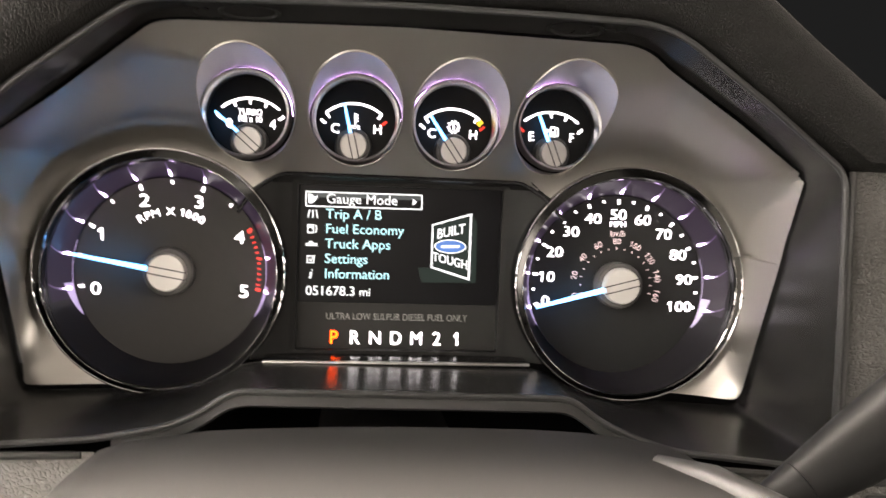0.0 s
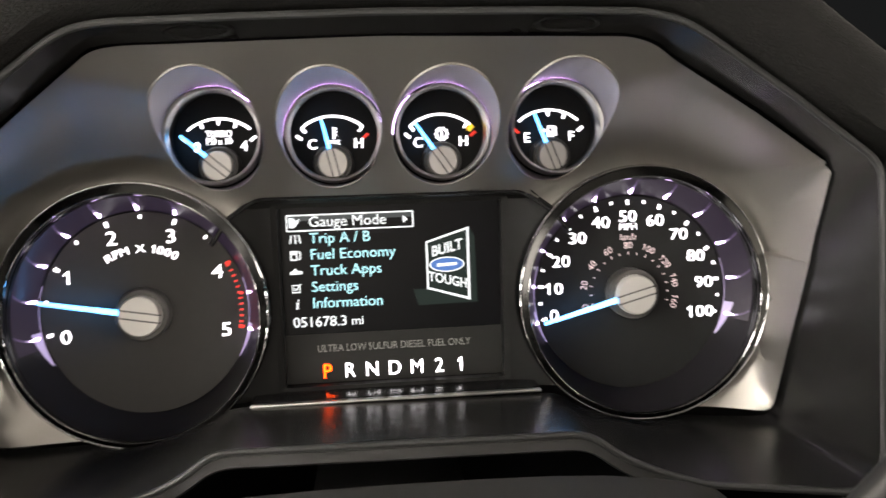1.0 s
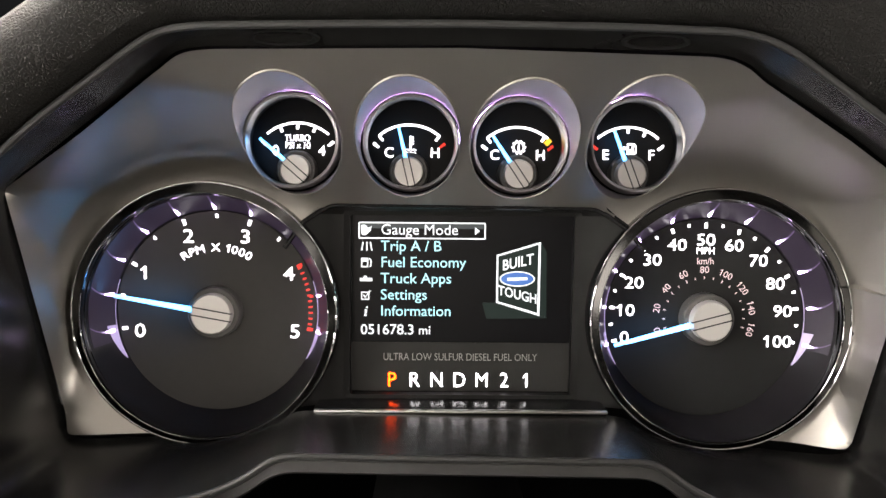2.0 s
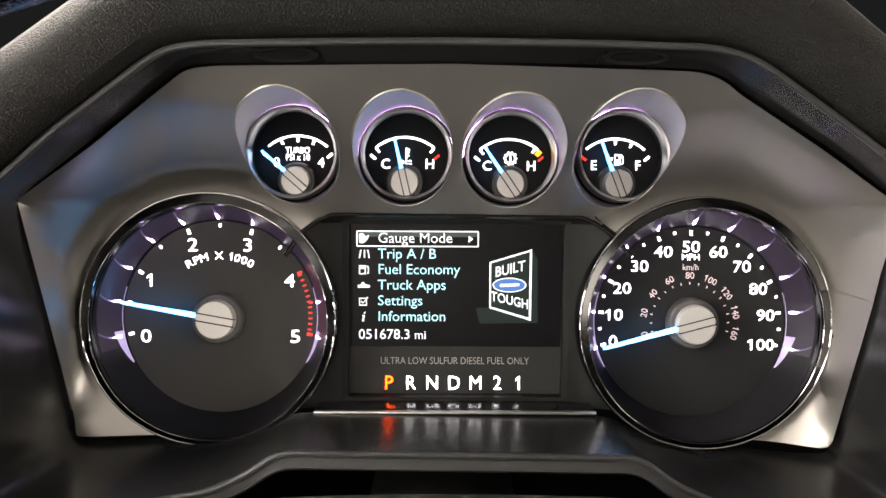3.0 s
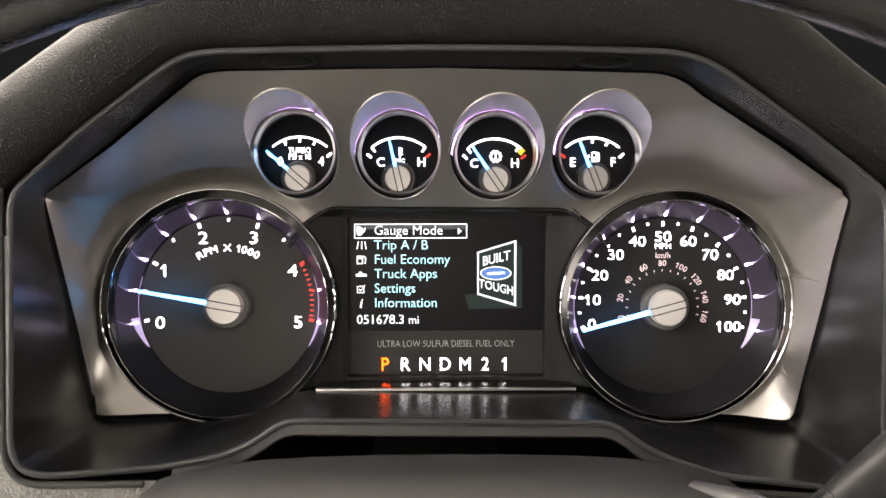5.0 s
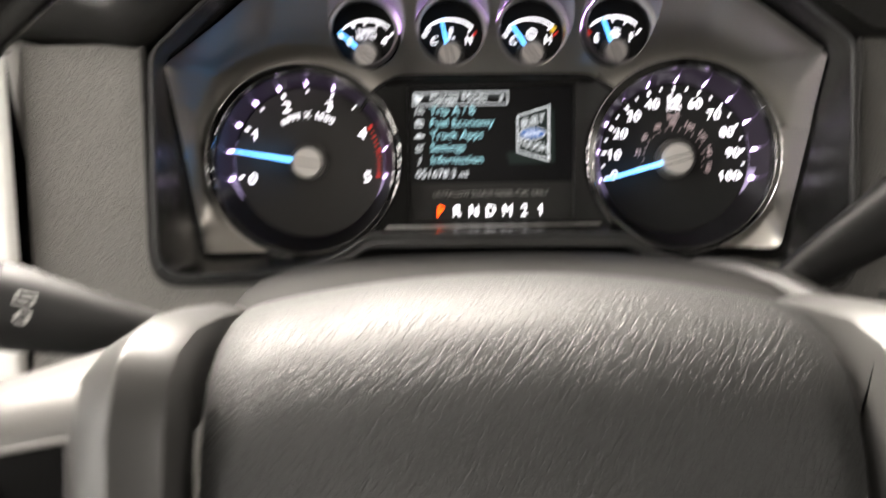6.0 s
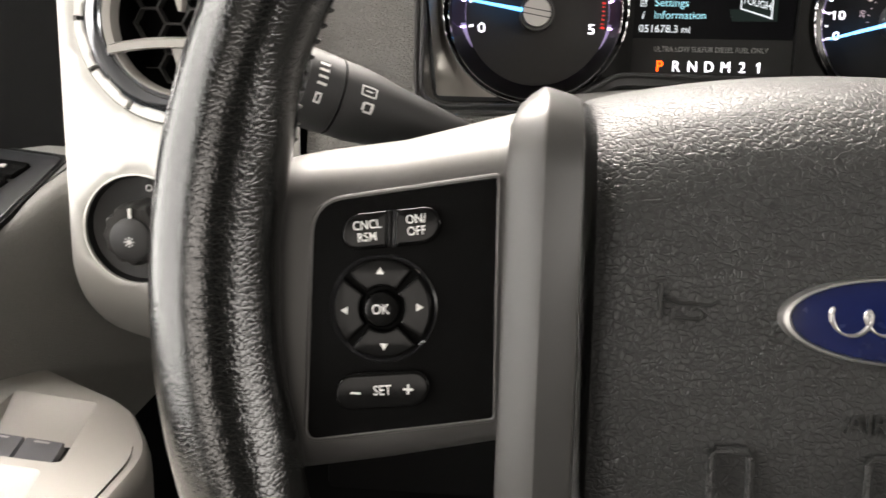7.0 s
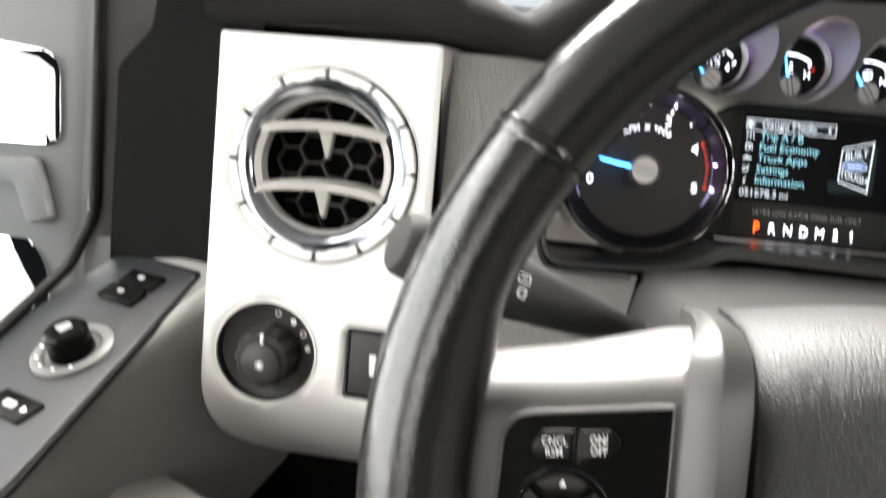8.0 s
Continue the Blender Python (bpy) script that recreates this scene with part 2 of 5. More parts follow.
def part(name, bm, material, parent=None, label="", smooth=True, loc=None, kind=""):
    me = bm if isinstance(bm, bpy.types.Mesh) else finish(bm, smooth)
    if not me.materials:
        me.materials.append(material)
    me.name = name
    ob = new(name, me)
    if parent:
        ob.parent = parent
    if loc is not None:
        ob.matrix_local = loc if isinstance(loc, Matrix) else Matrix.Translation(loc)
    return tagged(ob, label, kind=kind)


def loft(loops, closed=True, cap_first=False, cap_last=False, bm=None):
    """Skins a row of loops of equal length."""
    bm = bm or bmesh.new()
    rows = [[bm.verts.new(p) for p in loop] for loop in loops]
    n = len(rows[0])
    for a, b in zip(rows, rows[1:]):
        for i in range(n if closed else n - 1):
            j = (i + 1) % n
            bm.faces.new((a[i], a[j], b[j], b[i]))
    if cap_first:
        bm.faces.new(rows[0])
    if cap_last:
        bm.faces.new(rows[-1])
    return bm


def circle(cx, y, cz, rx, rz=None, n=48, a0=0.0):
    rz = rx if rz is None else rz
    return [Vector((cx + rx * math.cos(a0 + 2 * math.pi * i / n), y, cz + rz * math.sin(a0 + 2 * math.pi * i / n))) for i in range(n)]


def lathe(profile, cx=0.0, cz=0.0, n=48, caps=(False, False), bm=None):
    """Turns a profile of (radius, y) about the y axis through (cx, cz)."""
    return loft([circle(cx, y, cz, r, n=n) for r, y in profile], True, caps[0], caps[1], bm)


def prism(outline, y0, y1, bevel=0.0, steps=2):
    """A plate with the outline (x, z), from y0 (back) to y1 (front, nearer the driver), its front edge rounded."""
    bm = bmesh.new()
    back = [bm.verts.new((x, y0, z)) for x, z in outline]
    face = bm.faces.new(back)
    got = bmesh.ops.extrude_face_region(bm, geom=[face])
    front = [v for v in got["geom"] if isinstance(v, bmesh.types.BMVert)]
    bmesh.ops.translate(bm, verts=front, vec=(0, y1 - y0, 0))
    if bevel:
        keep = set(front)
        edges = [e for e in bm.edges if e.verts[0] in keep and e.verts[1] in keep]
        bmesh.ops.bevel(bm, geom=edges, offset=bevel, segments=steps, profile=0.6, affect="EDGES")
    return bm


def box(x0, x1, y0, y1, z0, z1, bevel=0.0, steps=2):
    bm = bmesh.new()
    bmesh.ops.create_cube(bm, size=1, matrix=Matrix.LocRotScale(((x0 + x1) / 2, (y0 + y1) / 2, (z0 + z1) / 2), None, (abs(x1 - x0), abs(y1 - y0), abs(z1 - z0))))
    if bevel:
        bmesh.ops.bevel(bm, geom=bm.edges[:], offset=bevel, segments=steps, profile=0.5, affect="EDGES")
    return bm


def rounded(pts, r, n=5):
    """The polygon of (x, z) with its corners rounded; r is one radius or one for each corner."""
    out = []
    for i, p in enumerate(pts):
        p, a, b = Vector(p), Vector(pts[i - 1]), Vector(pts[(i + 1) % len(pts)])
        rad = r[i] if isinstance(r, (list, tuple)) else r
        if rad <= 0:
            out.append(tuple(p))
            continue
        da, db = (a - p), (b - p)
        la = min(rad, da.length * 0.49)
        lb = min(rad, db.length * 0.49)
        s, e = p + da.normalized() * la, p + db.normalized() * lb
        for k in range(n + 1):
            t = k / n
            out.append(tuple((1 - t) ** 2 * s + 2 * t * (1 - t) * p + t * t * e))
    return out


def inside(x, z, poly):
    hit = False
    for (x0, z0), (x1, z1) in zip(poly, poly[1:] + poly[:1]):
        if (z0 > z) != (z1 > z) and x < (x1 - x0) * (z - z0) / (z1 - z0) + x0:
            hit = not hit
    return hit


def sheet(outer, holes, height, step):
    """A skin over the outline with holes, lifted towards the driver by height(x, z)."""
    xs, zs = [p[0] for p in outer], [p[1] for p in outer]
    pts, edges = [], []
    for loop in [outer, *holes]:
        k = len(pts)
        dense = []
        for (x0, z0), (x1, z1) in zip(loop, loop[1:] + loop[:1]):
            m = max(1, int(math.hypot(x1 - x0, z1 - z0) / step))
            dense += [(x0 + (x1 - x0) * i / m, z0 + (z1 - z0) * i / m) for i in range(m)]
        pts += [Vector(p) for p in dense]
        edges += [(k + i, k + (i + 1) % len(dense)) for i in range(len(dense))]
    rim = KDTree(len(pts))
    for i, p in enumerate(pts):
        rim.insert((p.x, p.y, 0), i)
    rim.balance()
    x = min(xs) + step / 2
    while x < max(xs):
        z = min(zs) + step / 2
        while z < max(zs):
            if rim.find((x, z, 0))[2] > 0.6 * step and inside(x, z, outer) and not any(inside(x, z, h) for h in holes):
                pts.append(Vector((x, z)))
            z += step
        x += step
    vs, _, fs, *_ = delaunay_2d_cdt(pts, edges, [], 0, 1e-6)
    bm = bmesh.new()
    verts = [bm.verts.new((v.x, -height(v.x, v.y), v.y)) for v in vs]
    for f in fs:
        c = sum((vs[i] for i in f), Vector((0, 0))) / len(f)
        a, b = vs[f[1]] - vs[f[0]], vs[f[2]] - vs[f[0]]
        if abs(a.cross(b)) < 0.03 * max(a.length, b.length, (a - b).length) ** 2:
            continue
        if inside(c.x, c.y, outer) and not any(inside(c.x, c.y, h) for h in holes):
            bm.faces.new([verts[i] for i in f])
    for v in [v for v in bm.verts if not v.link_faces]:
        bm.verts.remove(v)
    return bm


def sweep(path, radii, n=16, flat=1.0, caps=True, closed=False):
    """A tube along a path of points, with a radius at each."""
    loops = []
    up0 = Vector((0, 0.13, 1))
    for i, p in enumerate(path):
        a, b = path[i - 1] if i or closed else p, path[(i + 1) % len(path)] if i + 1 < len(path) or closed else p
        d = (Vector(b) - Vector(a)).normalized()
        side = d.cross(up0).normalized()
        up = side.cross(d)
        r = radii[i] if isinstance(radii, (list, tuple)) else radii
        loops.append([Vector(p) + r * (math.cos(2 * math.pi * k / n) * side + flat * math.sin(2 * math.pi * k / n) * up) for k in range(n)])
    if closed:
        return loft(loops + [loops[0]])
    return loft(loops, True, caps, caps)


def soften(loops, r, closed=True, n=4):
    """Rounds the corners of matching loops of points alike, by up to r along the first one."""
    first, out = loops[0], [[] for _ in loops]
    for i in range(len(first)):
        if not closed and i in (0, len(first) - 1):
            for o, loop in zip(out, loops):
                o.append(Vector(loop[i]))
            continue
        j = (i + 1) % len(first)
        fa = min(0.45, r / max(1e-6, (Vector(first[i - 1]) - Vector(first[i])).length))
        fb = min(0.45, r / max(1e-6, (Vector(first[j]) - Vector(first[i])).length))
        for o, loop in zip(out, loops):
            p, a, b = Vector(loop[i]), Vector(loop[i - 1]), Vector(loop[j])
            s, e = p.lerp(a, fa), p.lerp(b, fb)
            o += [(1 - t) ** 2 * s + 2 * t * (1 - t) * p + t * t * e for t in [k / n for k in range(n + 1)]]
    return out


LETTERS = {}


def letters(text, size, align="CENTER", depth=0.0, squeeze=1.0, bold=0.0):
    """A flat mesh of the words in the built-in font, standing in the xz plane."""
    key = (text, size, align, depth, squeeze, bold)
    if key not in LETTERS:
        cu = bpy.data.curves.new("words", "FONT")
        cu.body, cu.size, cu.align_x, cu.align_y, cu.extrude, cu.resolution_u = text, size, align, "CENTER", depth, 3
        cu.offset = bold * size
        ob = bpy.data.objects.new("words", cu)
        scene.collection.objects.link(ob)
        me = bpy.data.meshes.new_from_object(ob.evaluated_get(bpy.context.evaluated_depsgraph_get()))
        bpy.data.objects.remove(ob)
        if text.isdigit() and text[0] == "1":
            # the numeral one carries a short flag
            left, top = min(v.co.x for v in me.vertices), max(v.co.y for v in me.vertices)
            bm = bmesh.new()
            bm.from_mesh(me)
            bm.faces.new([bm.verts.new((left + a * size, top + b * size, 0.0)) for a, b in ((-0.14, -0.17), (-0.14, -0.26), (0.02, -0.13), (0.02, 0.0))])
            bm.to_mesh(me)
            bm.free()
        me.transform(Matrix.Rotation(radians(90), 4, "X") @ Matrix.Diagonal((squeeze, 1, 1, 1)))
        LETTERS[key] = me
    return LETTERS[key].copy()


def write(name, text, size, at, material, parent, turn=0.0, align="CENTER", depth=0.0, squeeze=1.0, bold=0.006, loc=None):
    me = letters(text, size, align, depth, squeeze, bold)
    me.materials.clear()
    m = Matrix.Translation(at) @ Matrix.Rotation(-radians(turn), 4, "Y")
    if loc is not None:
        m = loc @ m
    return part(name, me, material, parent, loc=m)


def polar(c, r, deg):
    return c[0] + r * math.cos(radians(deg)), c[1] + r * math.sin(radians(deg))


def bar(c, r0, r1, deg, width, y0, y1, taper=1.0):
    """A radial bar on a dial."""
    a = radians(deg)
    d, s = Vector((math.cos(a), math.sin(a))), Vector((-math.sin(a), math.cos(a)))
    o = Vector(c)
    q = [o + d * r0 + s * width / 2, o + d * r0 - s * width / 2, o + d * r1 - s * width * taper / 2, o + d * r1 + s * width * taper / 2]
    return prism([tuple(p) for p in q], y0, y1)


def smooth01(t):
    t = min(1.0, max(0.0, t))
    return t * t * (3 - 2 * t)

# ---- dashboard ----
TACH, SPEED = (-0.1030, -0.0050), (0.1110, -0.0065)
SMALL = [(-0.0690, 0.0690), (-0.0186, 0.0686), (0.0277, 0.0680), (0.0775, 0.0685)]
HOLES = [(-0.0640, 0.0670, 0.0215, 0.0208), (-0.0184, 0.0660, 0.0195, 0.0202), (0.0246, 0.0655, 0.0203, 0.0202), (0.0700, 0.0665, 0.0222, 0.0212)]


def hole_rim(hole, a):
    """The edge of a gauge hole at the angle a; the outer two draw in towards the plate's corners."""
    cx, cz, rx, rz = hole
    turn = radians(140) if cx < -0.05 else radians(42)
    k = 1 - (0.13 * max(0.0, math.cos(a - turn)) ** 3 if abs(cx) > 0.05 else 0.0)
    return cx + rx * k * math.cos(a), cz + rz * k * math.sin(a)


TACH_RING, SPEED_RING = (-0.1042, -0.0042), (0.1130, -0.0052)


def plate_height(x, z):
    """How far the satin plate stands out towards the driver."""
    mid = 0.016 + 1.42 * max(0.0, z - 0.037)
    edge = 0.029 + 0.31 * (z + 0.05) if x > 0 else 0.015 + 0.37 * (z + 0.05)
    side = 0.1655 + 0.10 * (z + 0.05) if x > 0 else 0.163 + 0.07 * (z + 0.05)
    if z > 0.047:
        edge = 0.0588 + 0.66 * (z - 0.046) if x > 0 else 0.051 + 0.91 * (z - 0.047)
        side = 0.1750 - 1.85 * (z - 0.046) if x > 0 else 0.1698 - 1.74 * (z - 0.047)
    brink = 0.0012 + 0.2 * max(0.0, abs(z + 0.005) - 0.025) if x > 0 else 0.005
    h = mid + smooth01((abs(x) - side + 0.062) / 0.062) * max(0.0, edge - mid)
    for cx, cz in (TACH_RING, SPEED_RING):
        r = math.hypot(x - cx, z - cz)
        if r > 0.11:
            continue
        wide = 0.020 + 0.016 * max(0.0, (z - cz) / max(r, 1e-6))
        if z > 0.047:
            k = max(smooth01((r - 0.0545) / wide), 1 - smooth01((side - abs(x)) / 0.035))
            h = 0.012 + (h - 0.012) * k
            continue
        k = max(smooth01((r - 0.0545) / wide), min(1.0, max(0.0, (abs(x) - side + brink) / brink)) if abs(z - cz) < 0.06 else 0.0)
        h = 0.012 + (h - 0.012) * k
    return h


dashboard = thing("dashboard", "dark pebbled vinyl dashboard with a hooded instrument binnacle", "dashboard")

FRONT = [(-0.110, -0.0595, 0.092), (-0.150, -0.0600, 0.100), (-0.159, -0.0570, 0.100), (-0.162, -0.0490, 0.100), (-0.161, 0.0000, 0.100), (-0.160, 0.0460, 0.100), (-0.134, 0.0690, 0.101), (-0.101, 0.0935, 0.102), (-0.094, 0.0970, 0.102), (-0.084, 0.0985, 0.102), (-0.040, 0.0995, 0.102), (0.0, 0.1000, 0.102), (0.050, 0.0995, 0.102), (0.086, 0.0985, 0.102), (0.097, 0.0960, 0.102), (0.105, 0.0920, 0.102), (0.137, 0.0700, 0.101), (0.168, 0.0465, 0.100), (0.169, 0.0000, 0.100), (0.169, -0.0560, 0.100), (0.166, -0.0640, 0.100), (0.158, -0.0670, 0.100), (0.109, -0.0637, 0.092), (0.092, -0.0585, 0.090), (0.079, -0.0525, 0.089), (0.0675, -0.0436, 0.089), (0.0, -0.0428, 0.089), (-0.061, -0.0420, 0.089), (-0.073, -0.0505, 0.089), (-0.0857, -0.0557, 0.090)]
BACK = [(-0.104, -0.0585), (-0.150, -0.0590), (-0.158, -0.0590), (-0.1638, -0.0570), (-0.1676, 0.0000), (-0.1708, 0.0475), (-0.136, 0.0675), (-0.099, 0.0885), (-0.093, 0.0920), (-0.084, 0.0930), (-0.040, 0.0935), (0.0, 0.0940), (0.050, 0.0935), (0.086, 0.0925), (0.096, 0.0900), (0.104, 0.0855), (0.140, 0.0680), (0.1762, 0.0470), (0.1716, 0.0000), (0.1663, -0.0575), (0.164, -0.0615), (0.154, -0.0618), (0.112, -0.0610), (0.090, -0.0560), (0.079, -0.0515), (0.0670, -0.0438), (0.0, -0.0432), (-0.0625, -0.0425), (-0.075, -0.0500), (-0.0860, -0.0545)]
front = [Vector((x, -w, z)) for x, z, w in FRONT]
back = []
for x, z in BACK:
    x, z = x * 1.004, z * (1.010 if z > 0 else 1.0)
    w = plate_height(x, z) - 0.005 if z > -0.03 or abs(x) > 0.15 else (0.026 if abs(x) < 0.07 else 0.006)
    back.append(Vector((x, -w, z)))
front, back = soften([front, back], 0.006)
mids = [[a.lerp(b, t) for a, b in zip(front, back)] for t in (0.33, 0.66)]
part("binnacle_liner", loft([front, *mids, back]), LINER, dashboard, "smooth semi-gloss black inner wall")
bead = [p + Vector((0, -0.0008, 0)) for p in front]
part("binnacle_bead", sweep(bead, 0.0013, 8, closed=True), BLACK, dashboard, "thin raised black lip")

lip = [p for p in front if p.z < -0.036 and -0.106 < p.x < 0.112]
lip.sort(key=lambda p: p.x)
part("binnacle_lip", loft([[p + Vector((0, dy, dz)) for p in lip] for dy, dz in ((0.002, -0.0004), (-0.0006, -0.0012), (-0.0010, -0.0052), (0.0004, -0.0062), (0.020, -0.0066))], False), LIP, dashboard, "dark grey lip under the binnacle opening")
# padded hood over the binnacle, running out along the dash on both sides
IN_EDGE = [(-0.365, 0.0570), (-0.29, 0.0565), (-0.225, 0.0550), (-0.190, 0.0510), (-0.1625, 0.0480), (-0.134, 0.0705), (-0.101, 0.0950), (-0.093, 0.0988), (-0.084, 0.1002), (-0.040, 0.1012), (0.0, 0.1017), (0.050, 0.1012), (0.086, 0.1002), (0.098, 0.0976), (0.107, 0.0935), (0.137, 0.0720), (0.1705, 0.0480), (0.195, 0.0470), (0.25, 0.0465), (0.60, 0.0465), (1.15, 0.0465)]
OUT_EDGE = [(-0.365, 0.0980), (-0.29, 0.0970), (-0.225, 0.0940), (-0.206, 0.0850), (-0.186, 0.0760), (-0.153, 0.1000), (-0.119, 0.1240), (-0.107, 0.1310), (-0.094, 0.1370), (-0.043, 0.1420), (0.0, 0.1435), (0.053, 0.1420), (0.096, 0.1375), (0.113, 0.1320), (0.126, 0.1250), (0.160, 0.0970), (0.196, 0.0700), (0.215, 0.0640), (0.27, 0.0640), (0.60, 0.0640), (1.15, 0.0640)]
rows = []
for t, w in ((0.0, 0.098), (0.03, 0.1035), (0.12, 0.1075), (0.35, 0.1095), (0.6, 0.1080), (0.82, 0.1030), (0.95, 0.0950), (1.0, 0.0850)):
    rows.append([Vector((a[0] + (b[0] - a[0]) * t, -w, a[1] + (b[1] - a[1]) * t)) for a, b in zip(IN_EDGE, OUT_EDGE)])
for w, dz in ((0.05, 0.006), (-0.05, 0.010), (-0.20, 0.004), (-0.42, -0.03)):
    rows.append([Vector((b[0], -w, b[1] * (1 if w > 0 else 0.7) + dz - (0.018 if w > 0 else 0.032) * smooth01((abs(b[0]) - 0.13) / 0.06))) for b in OUT_EDGE])
part("dash_pad", loft(rows, False), PAD, dashboard, "padded pebbled black hood and dash top")
E2, EN = Vector((0, -0.894, 0.447)), Vector((0, -0.447, -0.894))
for cx in (-0.0569, 0.0621):
    loops = []
    for k, lift in ((1.0, -0.0004), (1.0, 0.0008), (0.90, 0.0009), (0.80, 0.0002), (0.72, 0.0001)):
        loops.append([Vector((cx, -0.0963, 0.0966)) + Vector((0.0112 * k * math.cos(a), 0, 0)) + E2 * 0.0040 * k * math.sin(a) + EN * lift for a in [2 * math.pi * i / 32 for i in range(32)]])
    part("hood_plug", loft(loops, cap_last=True), RUBBER, dashboard, "oval black plug under the hood lip")

# grey face of the dash round the binnacle, with the opening for the column
face_outer = [(-0.222, 0.0505), (-0.1640, 0.0505), (-0.1640, -0.0550), (-0.160, -0.0625), (-0.108, -0.0625), (-0.112, -0.085), (-0.125, -0.17), (-0.222, -0.17)]
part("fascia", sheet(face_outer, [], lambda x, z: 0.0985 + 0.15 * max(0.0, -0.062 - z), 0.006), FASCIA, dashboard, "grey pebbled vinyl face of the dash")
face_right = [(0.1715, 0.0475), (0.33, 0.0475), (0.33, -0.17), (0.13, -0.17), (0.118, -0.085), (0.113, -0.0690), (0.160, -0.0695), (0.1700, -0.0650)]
part("fascia", sheet(face_right, [], lambda x, z: 0.0985 + 0.15 * max(0.0, -0.066 - z), 0.006), SHADED_FASCIA, dashboard, "pebbled vinyl face of the dash, shade in its darker grey")
part("fascia_bead", sweep(soften([[(-0.1640, -0.1005, 0.0490), (-0.1645, -0.1010, -0.0520), (-0.1600, -0.1010, -0.0610), (-0.152, -0.1010, -0.0635), (-0.112, -0.1010, -0.0630)]], 0.010, False)[0], 0.0014, 8), COLUMN, dashboard, "thin grey edge strip")
part("fascia_bead", sweep(soften([[(0.1712, -0.1005, 0.0470), (0.1716, -0.1010, -0.0600), (0.167, -0.1010, -0.0690), (0.160, -0.1010, -0.0708), (0.114, -0.1010, -0.0675)]], 0.010, False)[0], 0.0014, 8), COLUMN, dashboard, "thin grey edge strip")
for k in range(6):
    z = -0.0735 - 0.0062 * k
    part("grille_slot", box(0.1835, 0.230, -0.0985 - 0.15 * max(0, -0.066 - z) - 0.0006, -0.090, z - 0.0015, z + 0.0015, 0.0006), BLACK, dashboard, "black slot of a small grille")
part("under_dash", box(-0.222, 0.33, -0.06, 0.20, -0.30, -0.074, 0.004), VOID, dashboard, "near-black block for the shaded space behind the column")

# ---- instrument cluster ----
cluster = thing("instrument_cluster", "lit truck instrument cluster in a satin grey plate", "instrument cluster")
plate_outer = rounded([(-0.1626, -0.0560), (-0.1698, 0.0470), (-0.1340, 0.0668), (-0.0985, 0.0880), (-0.0915, 0.0915), (-0.083, 0.0926), (0.0, 0.0936), (0.085, 0.0920), (0.0945, 0.0895), (0.1030, 0.0850), (0.1380, 0.0668), (0.1750, 0.0460), (0.1652, -0.0545), (0.1640, -0.0570), (0.1610, -0.0578)], [0.002, 0.002, 0.001, 0.008, 0.006, 0.006, 0.002, 0.006, 0.006, 0.008, 0.001, 0.002, 0.002, 0.002, 0.002], 4)
panel_cut = rounded([(-0.0700, 0.0260), (-0.0640, 0.0350), (-0.0520, 0.0428), (0.0600, 0.0420), (0.0730, 0.0335), (0.0800, 0.0250), (0.1080, -0.01), (0.1080, -0.10), (-0.1000, -0.10), (-0.1000, -0.01)], [0.002, 0.004, 0.004, 0.004, 0.004, 0.002, 0, 0, 0, 0], 3)
dial_cuts = [[(x, z) for x, _, z in circle(q[0], 0, q[1], 0.0558 if q[0] > 0 else 0.0548, n=72)] for q in (TACH_RING, SPEED_RING)]
hole_cuts = [[hole_rim(h, 2 * math.pi * i / 48) for i in range(48)] for h in HOLES]
bm = sheet(plate_outer, [panel_cut, *dial_cuts, *hole_cuts], plate_height, 0.0024)
plate = part("bezel_plate", bm, SATIN, cluster, "satin grey moulded plate")
for hole in HOLES:
    rim = [hole_rim(hole, 2 * math.pi * i / 48) for i in range(48)]
    part("hole_edge", sweep([Vector((x, -plate_height(x, z) - 0.0002, z)) for x, z in rim], 0.0004, 8, closed=True), SATIN, cluster, "rounded edge of a gauge hole")

# centre panel, display frame and strip
part("centre_panel", sheet([(-0.085, 0.0280), (-0.0655, 0.0345), (-0.0535, 0.0436), (0.0615, 0.0436), (0.0745, 0.0340), (0.092, 0.0260), (0.092, -0.0440), (-0.085, -0.0440)], [rounded([(-0.0470, 0.0396), (0.0550, 0.0396), (0.0540, -0.0421), (-0.0470, -0.0421)], 0.0015, 3), *[[(v.x, v.z) for v in circle(q[0], 0, q[1], 0.0555, n=72)] for q in (TACH_RING, SPEED_RING)]], lambda x, z: 0.008 + 0.006 * smooth01((abs(x - 0.003) - 0.052) / 0.02) + 0.008 * smooth01((z - 0.0375) / 0.006), 0.004), CENTRE, cluster, "matt black panel between the dials")
part("panel_edge", sweep([(x, -0.0145, z - 0.0006) for x, z in panel_cut if z > 0.024], 0.0011, 8), GLOSS, cluster, "gloss black edge of the centre panel")
strip = box(-0.0570, 0.0635, -0.0285, -0.0255, -0.0428, -0.0416, 0.0005)
part("chrome_strip", strip, RING, cluster, "thin satin chrome strip")
part("panel_foot", box(-0.0575, 0.0640, -0.0260, -0.002, -0.0440, -0.0418, 0.0004), GLOSS, cluster, "gloss black foot of the centre panel")

frame_out = rounded([(-0.0475, 0.0400), (0.0555, 0.0400), (0.0545, -0.0425), (-0.0475, -0.0425)], 0.0015, 3)
frame_in = rounded([(-0.0445, 0.0378), (0.0525, 0.0378), (0.0515, -0.0402), (-0.0445, -0.0402)], 0.0010, 3)
bm = loft([[Vector((x, -y, z)) for x, z in loop] for loop, y in ((frame_out, 0.004), (frame_out, 0.0068), (frame_in, 0.0062), (frame_in, 0.001))])
display = part("display_frame", bm, CENTRE, cluster, "gloss black frame of the colour display")
